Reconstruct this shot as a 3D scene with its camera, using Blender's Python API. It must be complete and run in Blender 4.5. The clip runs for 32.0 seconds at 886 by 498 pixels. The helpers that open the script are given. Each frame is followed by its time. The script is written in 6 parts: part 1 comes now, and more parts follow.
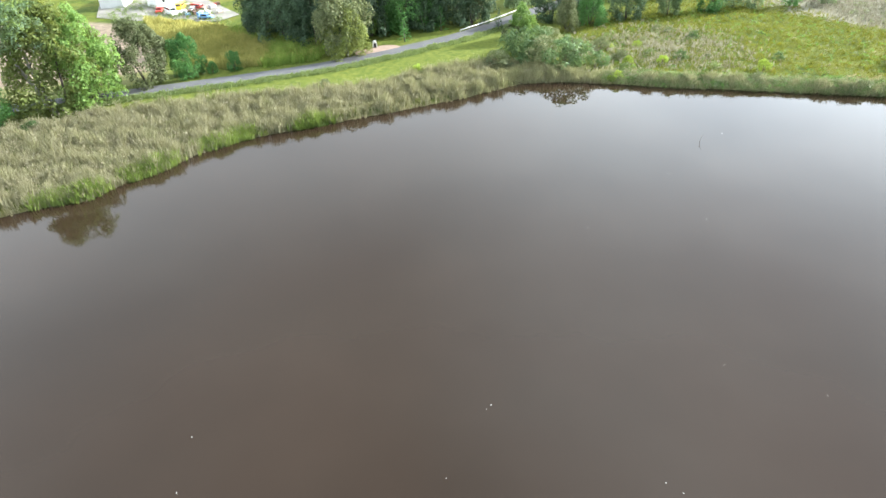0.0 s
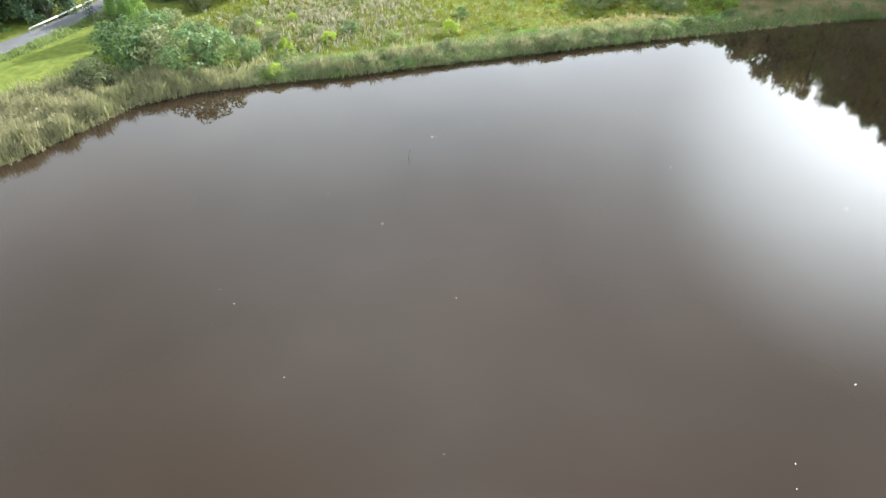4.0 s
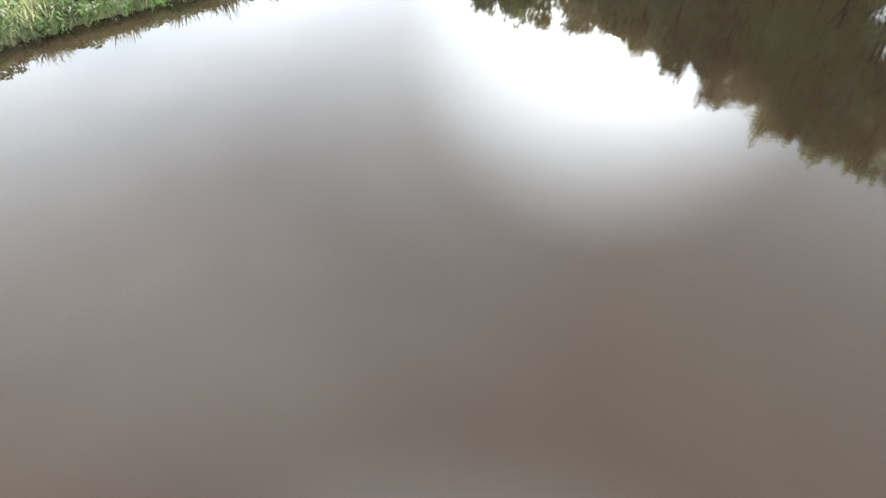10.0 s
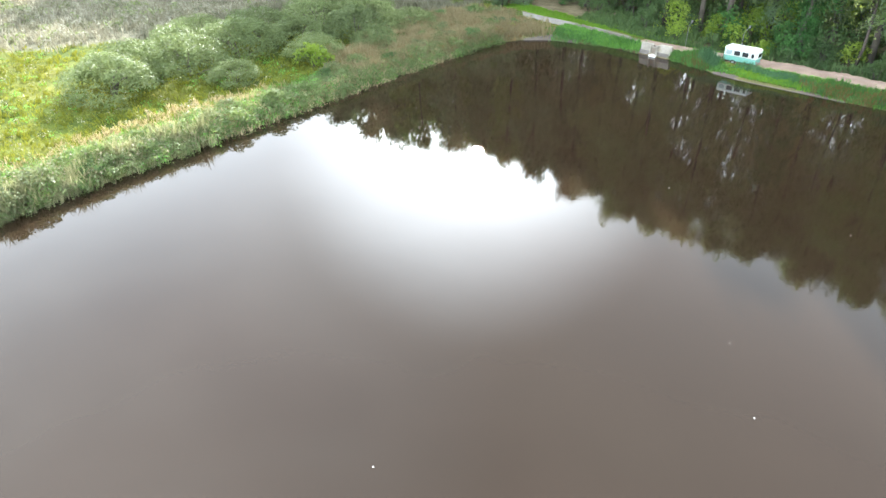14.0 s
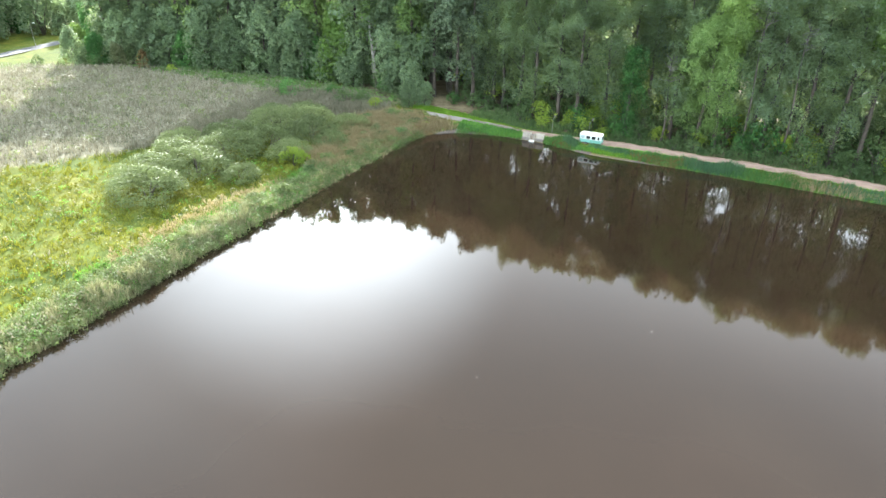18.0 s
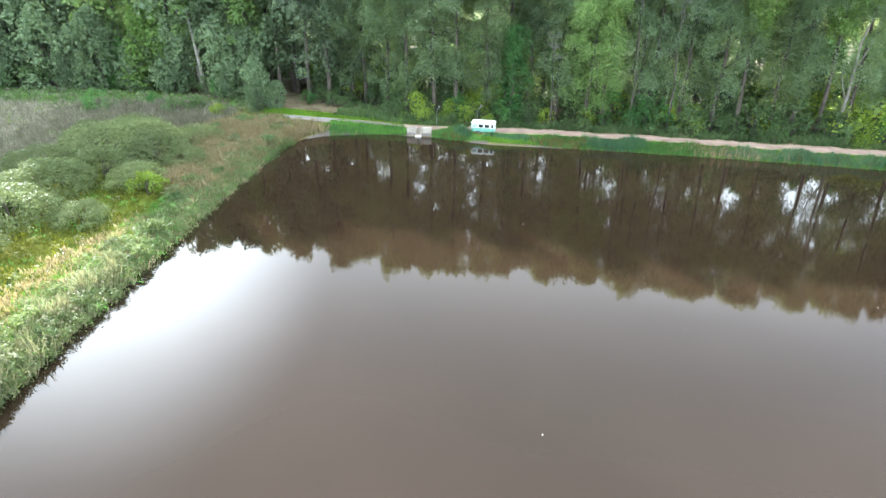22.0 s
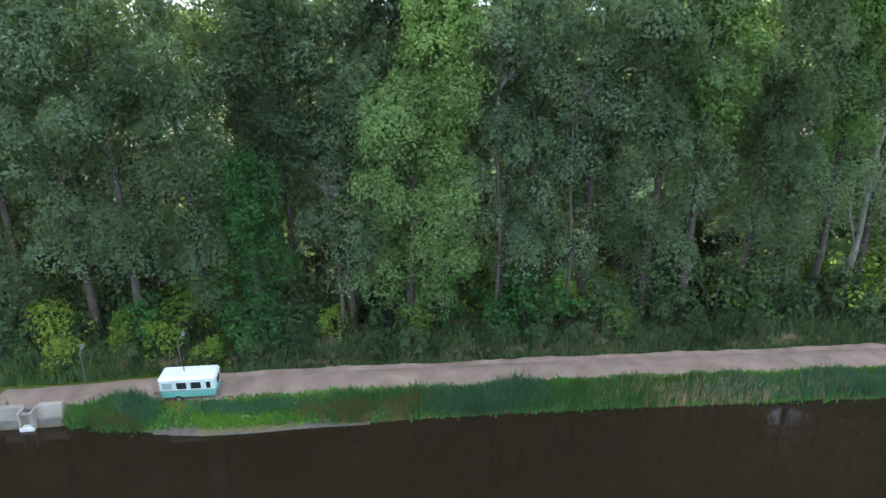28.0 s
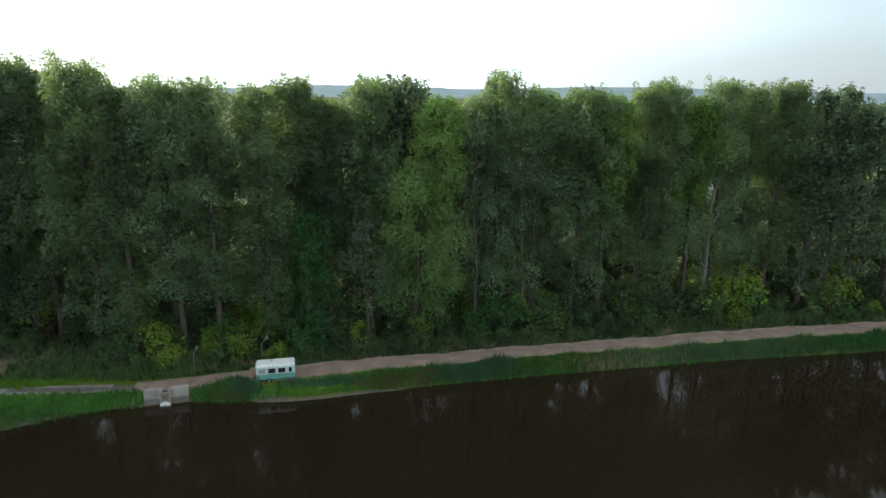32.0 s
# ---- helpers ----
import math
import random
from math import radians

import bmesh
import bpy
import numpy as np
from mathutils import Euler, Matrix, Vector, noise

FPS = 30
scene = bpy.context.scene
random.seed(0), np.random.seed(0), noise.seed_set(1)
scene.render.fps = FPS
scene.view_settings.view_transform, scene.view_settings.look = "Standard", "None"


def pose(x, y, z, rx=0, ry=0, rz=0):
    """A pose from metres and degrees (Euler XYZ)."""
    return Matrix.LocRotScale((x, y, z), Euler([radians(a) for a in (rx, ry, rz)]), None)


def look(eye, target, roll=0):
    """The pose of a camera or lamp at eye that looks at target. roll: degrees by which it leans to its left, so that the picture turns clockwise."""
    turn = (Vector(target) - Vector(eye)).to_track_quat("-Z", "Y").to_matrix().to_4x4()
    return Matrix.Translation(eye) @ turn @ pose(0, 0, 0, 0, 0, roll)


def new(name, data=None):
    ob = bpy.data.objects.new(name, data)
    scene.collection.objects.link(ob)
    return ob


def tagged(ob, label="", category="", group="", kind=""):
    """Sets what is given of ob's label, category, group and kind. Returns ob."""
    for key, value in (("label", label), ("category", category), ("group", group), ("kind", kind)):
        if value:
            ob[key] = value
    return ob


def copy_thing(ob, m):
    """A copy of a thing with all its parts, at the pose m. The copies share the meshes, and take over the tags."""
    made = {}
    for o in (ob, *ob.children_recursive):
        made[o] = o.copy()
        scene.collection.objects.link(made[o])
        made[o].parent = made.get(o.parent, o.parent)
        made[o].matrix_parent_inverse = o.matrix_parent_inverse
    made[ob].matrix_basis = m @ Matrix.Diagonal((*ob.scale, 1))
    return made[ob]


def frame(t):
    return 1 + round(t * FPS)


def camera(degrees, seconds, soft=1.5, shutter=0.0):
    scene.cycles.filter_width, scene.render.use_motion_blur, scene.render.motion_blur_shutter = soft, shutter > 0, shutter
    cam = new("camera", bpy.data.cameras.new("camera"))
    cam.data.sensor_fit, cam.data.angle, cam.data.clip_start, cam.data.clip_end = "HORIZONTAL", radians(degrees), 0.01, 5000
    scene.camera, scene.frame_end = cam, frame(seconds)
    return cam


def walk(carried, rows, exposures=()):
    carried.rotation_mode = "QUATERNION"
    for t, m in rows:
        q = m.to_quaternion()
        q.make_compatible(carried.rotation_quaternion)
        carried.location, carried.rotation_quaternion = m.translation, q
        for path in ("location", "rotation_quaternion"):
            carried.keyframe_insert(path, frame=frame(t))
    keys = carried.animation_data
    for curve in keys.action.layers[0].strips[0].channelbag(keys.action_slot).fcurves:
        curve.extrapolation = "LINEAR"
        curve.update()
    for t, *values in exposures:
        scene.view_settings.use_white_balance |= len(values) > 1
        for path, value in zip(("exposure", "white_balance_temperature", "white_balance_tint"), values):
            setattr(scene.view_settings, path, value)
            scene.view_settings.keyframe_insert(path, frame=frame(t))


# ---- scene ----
cam = camera(70.0, 32.0, soft=1.5)
PATH = [
    (0, (115.57, -99.64, 43.62), (99.96, -105.30, 32.47), -2.45),
    (0.5, (112.55, -100.22, 43.89), (96.75, -105.21, 32.68), -2.34),
    (1, (108.83, -100.80, 43.90), (92.66, -104.14, 32.62), -1.80),
    (1.5, (103.75, -101.64, 43.33), (87.48, -103.48, 31.84), -1.39),
    (2, (97.76, -102.71, 42.21), (81.56, -103.14, 30.49), -0.81),
    (2.5, (91.39, -103.83, 40.68), (75.35, -103.02, 28.76), -0.17),
    (4.5, (73.99, -95.82, 35.17), (58.82, -92.43, 22.58), -0.99),
    (5, (70.16, -92.74, 32.65), (55.37, -88.26, 19.96), -0.92),
    (5.5, (66.27, -89.83, 30.21), (51.91, -84.38, 17.40), -0.76),
    (6, (61.16, -86.74, 27.75), (47.36, -80.37, 14.75), -0.44),
    (6.5, (54.59, -82.49, 25.10), (41.47, -75.26, 11.84), -0.12),
    (7, (48.14, -77.27, 22.46), (35.67, -69.34, 8.98), -0.00),
    (7.5, (43.04, -72.51, 20.24), (31.02, -64.06, 6.66), -0.06),
    (8, (39.08, -69.02, 18.59), (27.29, -60.27, 5.00), -0.19),
    (8.5, (35.75, -66.69, 17.33), (23.99, -57.88, 3.77), -0.48),
    (9, (32.86, -65.02, 16.28), (20.96, -56.40, 2.71), -0.98),
    (9.5, (30.45, -63.69, 15.44), (18.37, -55.36, 1.85), -1.49),
    (10, (28.82, -62.86, 15.03), (16.55, -54.65, 1.53), -1.72),
    (10.5, (28.18, -62.68, 15.15), (15.65, -54.27, 2.02), -1.57),
    (11, (28.24, -62.96, 15.61), (15.44, -54.09, 3.07), -1.13),
    (11.5, (29.62, -63.68, 16.36), (16.78, -54.17, 4.33), -1.64),
    (12, (31.20, -64.50, 17.20), (18.36, -54.35, 5.70), -2.15),
    (12.5, (32.90, -65.80, 18.30), (20.45, -55.12, 6.86), -1.97),
    (13, (34.70, -67.90, 19.60), (22.59, -56.74, 8.25), -1.58),
    (13.5, (36.00, -70.70, 20.90), (24.05, -59.11, 9.81), -1.28),
    (15.5, (37.43, -85.88, 27.48), (27.51, -71.74, 17.40), 0.38),
    (16, (37.92, -88.94, 28.55), (28.26, -74.34, 18.88), 0.53),
    (16.5, (38.37, -91.97, 29.53), (28.99, -76.97, 20.22), 0.63),
    (17, (38.76, -95.00, 30.38), (29.66, -79.67, 21.32), 0.64),
    (17.5, (39.07, -98.03, 31.18), (30.27, -82.45, 22.26), 0.58),
    (18, (39.23, -101.10, 32.03), (30.73, -85.34, 23.12), 0.50),
    (18.5, (39.17, -104.21, 32.85), (31.01, -88.30, 23.88), 0.41),
    (19, (38.94, -107.18, 33.52), (31.23, -91.09, 24.49), 0.27),
    (19.5, (38.31, -109.42, 33.88), (31.23, -93.07, 24.79), 0.09),
    (20, (36.51, -109.80, 33.61), (30.26, -93.16, 24.45), -0.03),
    (20.5, (33.11, -107.68, 32.58), (27.79, -90.76, 23.34), 0.01),
    (21, (28.84, -103.78, 31.08), (24.37, -86.63, 21.81), 0.14),
    (21.5, (24.56, -99.24, 29.42), (20.90, -81.83, 20.30), 0.30),
    (22, (20.62, -94.44, 27.71), (17.88, -76.69, 18.89), 0.46),
    (22.5, (17.36, -89.23, 25.96), (15.66, -71.16, 17.56), 0.60),
    (23, (15.02, -83.52, 24.22), (14.38, -65.17, 16.28), 0.70),
    (23.5, (13.40, -77.51, 22.56), (13.82, -58.95, 15.10), 0.81),
    (24, (12.39, -71.57, 21.08), (13.83, -52.88, 14.12), 0.86),
    (24.5, (11.97, -65.84, 19.77), (14.43, -47.07, 13.33), 0.88),
    (25, (11.92, -60.28, 18.41), (15.42, -41.48, 12.57), 0.99),
    (25.5, (11.97, -54.80, 16.88), (16.58, -36.03, 11.73), 1.24),
    (27.5, (25.55, -35.48, 22.23), (27.50, -16.71, 15.64), -0.66),
    (28, (24.60, -37.65, 25.22), (26.88, -19.06, 18.21), -0.30),
    (28.5, (23.52, -39.86, 27.94), (26.09, -21.40, 20.69), 0.10),
    (29, (22.19, -42.29, 29.80), (25.02, -23.87, 22.55), 0.35),
    (29.5, (20.70, -45.47, 29.97), (23.80, -26.87, 23.30), 0.41),
    (30, (19.18, -48.78, 29.42), (22.61, -30.00, 23.45), 0.39),
    (30.5, (17.66, -51.59, 29.13), (21.46, -32.76, 23.56), 0.42),
    (31, (16.09, -54.04, 28.98), (20.31, -35.23, 23.66), 0.48),
    (31.5, (14.43, -56.25, 28.79), (19.09, -37.48, 23.69), 0.54),
    (32, (12.72, -58.32, 28.58), (17.81, -39.60, 23.69), 0.60),
]
EXPOSURE = [(0.0, 1.65, 6050, 7), (5.0, 1.7, 6100, 7), (7.0, 1.9, 6100, 7), (9.0, 2.2, 6100, 8), (14.0, 2.3, 6050, 8), (16.0, 2.2, 6050, 7), (18.0, 2.15, 6050, 7), (20.0, 2.25, 6000, 7), (24.0, 2.45, 5750, 7), (25.5, 2.25, 5550, 9), (27.5, 1.5, 5350, 12), (29.0, 0.85, 5500, 10), (31.0, 0.2, 5900, 4), (32.0, 0.15, 5900, 3)]
walk(cam, [(t, look(eye, target, roll)) for t, eye, target, roll in PATH], EXPOSURE)

# ---- world, sun ----
SUN_AZ, SUN_EL = radians(40.0), radians(24.3)      # counter-clockwise from +y, above the horizon
SUN = Vector((-math.sin(SUN_AZ) * math.cos(SUN_EL), math.cos(SUN_AZ) * math.cos(SUN_EL), math.sin(SUN_EL)))
world = bpy.data.worlds.new("sky")
scene.world = world
world.use_nodes = True


def build_sky():
    nt = world.node_tree
    nt.nodes.clear()
    out = nt.nodes.new("ShaderNodeOutputWorld")
    bg = nt.nodes.new("ShaderNodeBackground")
    sky = nt.nodes.new("ShaderNodeTexSky")
    sky.sky_type, sky.sun_disc = "NISHITA", False
    sky.sun_elevation, sky.sun_rotation = SUN_EL, -SUN_AZ
    sky.dust_density, sky.air_density, sky.ozone_density = 1.0, 1.0, 1.5
    # thin high cloud that scatters the sun's light forwards
    tc = nt.nodes.new("ShaderNodeTexCoord")
    noise_tex = nt.nodes.new("ShaderNodeTexNoise")
    noise_tex.inputs["Scale"].default_value = 2.2
    noise_tex.inputs["Detail"].default_value = 5
    mapping = nt.nodes.new("ShaderNodeMapping")
    mapping.inputs["Scale"].default_value = (1, 1, 2.6)
    ramp = nt.nodes.new("ShaderNodeValToRGB")
    ramp.color_ramp.elements[0].position, ramp.color_ramp.elements[1].position = 0.32, 0.72
    dot = nt.nodes.new("ShaderNodeVectorMath")
    dot.operation = "DOT_PRODUCT"
    dot.inputs[1].default_value = SUN
    near = nt.nodes.new("ShaderNodeMapRange")
    near.inputs["From Min"].default_value, near.inputs["From Max"].default_value = 0.948, 1.0
    near.inputs["To Min"].default_value, near.inputs["To Max"].default_value = 0.0, 1.0
    power = nt.nodes.new("ShaderNodeMath")
    power.operation, power.inputs[1].default_value = "POWER", 1.8
    gain = nt.nodes.new("ShaderNodeMath")
    gain.operation, gain.inputs[1].default_value, gain.inputs[2].default_value = "MULTIPLY_ADD", 36.0, 6.1
    cloud = nt.nodes.new("ShaderNodeMix")
    cloud.data_type = "RGBA"
    veil = nt.nodes.new("ShaderNodeVectorMath")
    veil.operation = "SCALE"
    veil.inputs[0].default_value = (0.95, 1.0, 1.02)
    fac = nt.nodes.new("ShaderNodeMath")
    fac.operation, fac.inputs[1].default_value, fac.inputs[2].default_value = "MULTIPLY_ADD", 0.35, 0.6
    L = nt.links.new
    L(tc.outputs["Generated"], mapping.inputs["Vector"])
    L(mapping.outputs["Vector"], noise_tex.inputs["Vector"])
    L(noise_tex.outputs["Fac"], ramp.inputs["Fac"])
    L(tc.outputs["Generated"], dot.inputs[0])
    L(dot.outputs["Value"], near.inputs["Value"])
    L(near.outputs["Result"], power.inputs[0])
    L(power.outputs["Value"], gain.inputs[0])
    # the veil is brighter over the sun's half of the horizon
    wide = nt.nodes.new("ShaderNodeMapRange")
    wide.interpolation_type = "SMOOTHSTEP"
    wide.inputs["From Min"].default_value, wide.inputs["From Max"].default_value = -0.1, 0.85
    split = nt.nodes.new("ShaderNodeSeparateXYZ")
    low = nt.nodes.new("ShaderNodeMapRange")
    low.interpolation_type = "SMOOTHSTEP"
    low.inputs["From Min"].default_value, low.inputs["From Max"].default_value = 0.02, 0.62
    low.inputs["To Min"].default_value, low.inputs["To Max"].default_value = 23.0, 0.8
    spread = nt.nodes.new("ShaderNodeMath")
    spread.operation = "MULTIPLY_ADD"
    L(dot.outputs["Value"], wide.inputs["Value"])
    L(tc.outputs["Generated"], split.inputs[0])
    L(split.outputs["Z"], low.inputs["Value"])
    L(wide.outputs["Result"], spread.inputs[0])
    L(low.outputs["Result"], spread.inputs[1])
    L(gain.outputs["Value"], spread.inputs[2])
    # unseen sky opposite the sun and overhead is brightened as added fill
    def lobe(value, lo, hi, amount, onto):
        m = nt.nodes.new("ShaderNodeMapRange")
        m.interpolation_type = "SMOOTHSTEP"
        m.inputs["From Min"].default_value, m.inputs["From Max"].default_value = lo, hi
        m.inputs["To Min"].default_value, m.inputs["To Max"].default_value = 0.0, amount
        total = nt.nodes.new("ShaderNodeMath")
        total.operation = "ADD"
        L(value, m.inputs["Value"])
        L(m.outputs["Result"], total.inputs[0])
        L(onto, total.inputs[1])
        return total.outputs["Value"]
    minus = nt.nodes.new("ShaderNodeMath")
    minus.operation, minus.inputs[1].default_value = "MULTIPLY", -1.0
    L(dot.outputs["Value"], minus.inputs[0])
    # one bright cloud bank stands to the west
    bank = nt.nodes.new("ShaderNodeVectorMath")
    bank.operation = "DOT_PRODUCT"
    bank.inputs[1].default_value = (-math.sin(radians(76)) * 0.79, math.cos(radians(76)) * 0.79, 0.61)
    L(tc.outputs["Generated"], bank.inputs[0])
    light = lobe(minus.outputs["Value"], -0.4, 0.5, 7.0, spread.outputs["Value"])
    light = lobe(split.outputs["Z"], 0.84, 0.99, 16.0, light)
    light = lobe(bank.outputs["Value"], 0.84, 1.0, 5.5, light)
    haze = nt.nodes.new("ShaderNodeMapRange")
    haze.interpolation_type = "SMOOTHSTEP"
    haze.inputs["From Min"].default_value, haze.inputs["From Max"].default_value = 0.03, 0.13
    haze.inputs["To Min"].default_value, haze.inputs["To Max"].default_value = 0.72, 1.0
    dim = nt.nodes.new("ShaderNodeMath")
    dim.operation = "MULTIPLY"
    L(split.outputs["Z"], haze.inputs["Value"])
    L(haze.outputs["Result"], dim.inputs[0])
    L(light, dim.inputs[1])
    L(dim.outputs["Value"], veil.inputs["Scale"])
    L(ramp.outputs["Color"], fac.inputs[0])
    L(fac.outputs["Value"], cloud.inputs["Factor"])
    L(sky.outputs["Color"], cloud.inputs["A"])
    L(veil.outputs["Vector"], cloud.inputs["B"])
    L(cloud.outputs["Result"], bg.inputs["Color"])
    bg.inputs["Strength"].default_value = 0.1
    L(bg.outputs["Background"], out.inputs["Surface"])


build_sky()
sun_data = bpy.data.lights.new("sun", "SUN")
sun_data.energy, sun_data.angle, sun_data.color = 6.0, radians(1.0), (1.0, 0.95, 0.86)
sun_lamp = new("sun", sun_data)
sun_lamp.matrix_world = look(SUN * 300, (0, 0, 0))

# ---- materials ----


def material(name, build):
    m = bpy.data.materials.new(name)
    m.use_nodes = True
    nt = m.node_tree
    nt.nodes.clear()
    out = nt.nodes.new("ShaderNodeOutputMaterial")
    nt.links.new(build(nt), out.inputs["Surface"])
    return m


def node(nt, kind, ins=None, **props):
    n = nt.nodes.new(kind)
    for k, v in props.items():
        setattr(n, k, v)
    for k, v in (ins or {}).items():
        if hasattr(v, "is_output"):
            nt.links.new(v, n.inputs[k])
        else:
            n.inputs[k].default_value = v
    return n


def rgb(c):
    return (c[0], c[1], c[2], 1.0)


def coords(nt, scale=(1, 1, 1), space="Object"):
    tc = node(nt, "ShaderNodeTexCoord")
    return node(nt, "ShaderNodeMapping", {"Vector": tc.outputs[space], "Scale": scale}).outputs["Vector"]


def noise_at(nt, vec, scale, detail=4.0, rough=0.55):
    return node(nt, "ShaderNodeTexNoise", {"Vector": vec, "Scale": scale, "Detail": detail, "Roughness": rough}).outputs["Fac"]


def ramp_of(nt, fac, stops):
    n = node(nt, "ShaderNodeValToRGB", {"Fac": fac})
    e = n.color_ramp.elements
    while len(e) < len(stops):
        e.new(0.5)
    for i, (p, c) in enumerate(stops):
        e[i].position, e[i].color = p, rgb(c)
    return n.outputs["Color"]


def mix_of(nt, fac, a, b, blend="MIX"):
    n = node(nt, "ShaderNodeMix", {"Factor": fac}, data_type="RGBA", blend_type=blend)
    for slot, v in ((6, a), (7, b)):
        if hasattr(v, "is_output"):
            nt.links.new(v, n.inputs[slot])
        else:
            n.inputs[slot].default_value = rgb(v)
    return n.outputs[2]


def bump_of(nt, height, strength, distance):
    return node(nt, "ShaderNodeBump", {"Height": height, "Strength": strength, "Distance": distance}).outputs["Normal"]


def surface(name, dark, light, scale=2.0, fine=25.0, rough=0.85, bump=0.3, dist=0.02, metallic=0.0, spots=None, space="Object"):
    """A worn surface: two scales of variation in colour, fine relief."""
    def build(nt):
        vec = coords(nt, space=space)
        a, b = noise_at(nt, vec, scale, 5), noise_at(nt, vec, fine, 3)
        col = mix_of(nt, node(nt, "ShaderNodeMapRange", {"Value": a, "From Min": 0.3, "From Max": 0.7}).outputs[0], dark, light)
        col = mix_of(nt, 0.35, col, ramp_of(nt, b, [(0.3, (0.35, 0.35, 0.35)), (0.7, (1.0, 1.0, 1.0))]), "MULTIPLY")
        if spots:
            s = node(nt, "ShaderNodeMapRange", {"Value": noise_at(nt, vec, spots[1], 6, 0.7), "From Min": spots[2], "From Max": spots[2] + 0.12}).outputs[0]
            col = mix_of(nt, s, col, spots[0])
        p = node(nt, "ShaderNodeBsdfPrincipled", {"Base Color": col, "Roughness": rough, "Metallic": metallic,
                                                   "Normal": bump_of(nt, b, bump, dist)})
        return p.outputs[0]
    return material(name, build)


def leaf_material(name, dark, light, back=0.35, warm=(0.25, 0.3, 0.03), dry=None):
    """Leaves: diffuse with light that comes through, varied leaf by leaf and tree by tree."""
    def build(nt):
        geo = node(nt, "ShaderNodeNewGeometry")
        info = node(nt, "ShaderNodeObjectInfo")
        isl = geo.outputs["Random Per Island"]
        big = noise_at(nt, coords(nt), 0.42, 2)
        f = node(nt, "ShaderNodeMath", {0: isl, 1: 0.75}, operation="MULTIPLY")
        f2 = node(nt, "ShaderNodeMath", {0: big, 1: 1.25, 2: f.outputs[0]}, operation="MULTIPLY_ADD")
        f3 = node(nt, "ShaderNodeMapRange", {"Value": f2.outputs[0], "From Min": 0.5, "From Max": 1.45}).outputs[0]
        col = mix_of(nt, f3, dark, light)
        tint = node(nt, "ShaderNodeMapRange", {"Value": info.outputs["Random"], "To Min": 0.62, "To Max": 1.4}).outputs[0]
        hsv = node(nt, "ShaderNodeHueSaturation", {"Color": col, "Value": tint, "Saturation": 1.0,
                   "Hue": node(nt, "ShaderNodeMapRange", {"Value": info.outputs["Random"], "To Min": 0.515, "To Max": 0.49}).outputs[0]}).outputs[0]
        if dry:
            d = node(nt, "ShaderNodeMapRange", {"Value": isl, "From Min": dry[1], "From Max": dry[1] + 0.05}).outputs[0]
            hsv = mix_of(nt, d, hsv, dry[0])
        diff = node(nt, "ShaderNodeBsdfPrincipled", {"Base Color": hsv, "Roughness": 0.55})
        diff.inputs["Specular IOR Level"].default_value = 0.15
        tr = node(nt, "ShaderNodeBsdfTranslucent", {"Color": mix_of(nt, 0.6, hsv, warm)})
        m = node(nt, "ShaderNodeMixShader", {0: back, 1: diff.outputs[0], 2: tr.outputs[0]})
        return m.outputs[0]
    return material(name, build)


def water_material():
    def build(nt):
        vec = coords(nt)
        w1 = noise_at(nt, vec, 0.9, 3, 0.5)
        w2 = noise_at(nt, coords(nt, (1.0, 2.2, 1.0)), 3.5, 2, 0.5)
        h = node(nt, "ShaderNodeMath", {0: w2, 1: 0.35, 2: w1}, operation="MULTIPLY_ADD").outputs[0]
        calm = node(nt, "ShaderNodeMapRange", {"Value": noise_at(nt, vec, 0.035, 3), "From Min": 0.35, "From Max": 0.75, "To Min": 0.25, "To Max": 1.0}).outputs[0]
        bump = node(nt, "ShaderNodeBump", {"Height": h, "Distance": 0.0045, "Strength": calm})
        silt = noise_at(nt, vec, 0.03, 4)
        col = mix_of(nt, node(nt, "ShaderNodeMapRange", {"Value": silt, "From Min": 0.35, "From Max": 0.65}).outputs[0], (0.0145, 0.0092, 0.0053), (0.0190, 0.0119, 0.0072))
        p = node(nt, "ShaderNodeBsdfPrincipled", {"Base Color": col, "Roughness": 0.0, "IOR": 1.333, "Normal": bump.outputs[0]})
        return p.outputs[0]
    return material("pond_water", build)


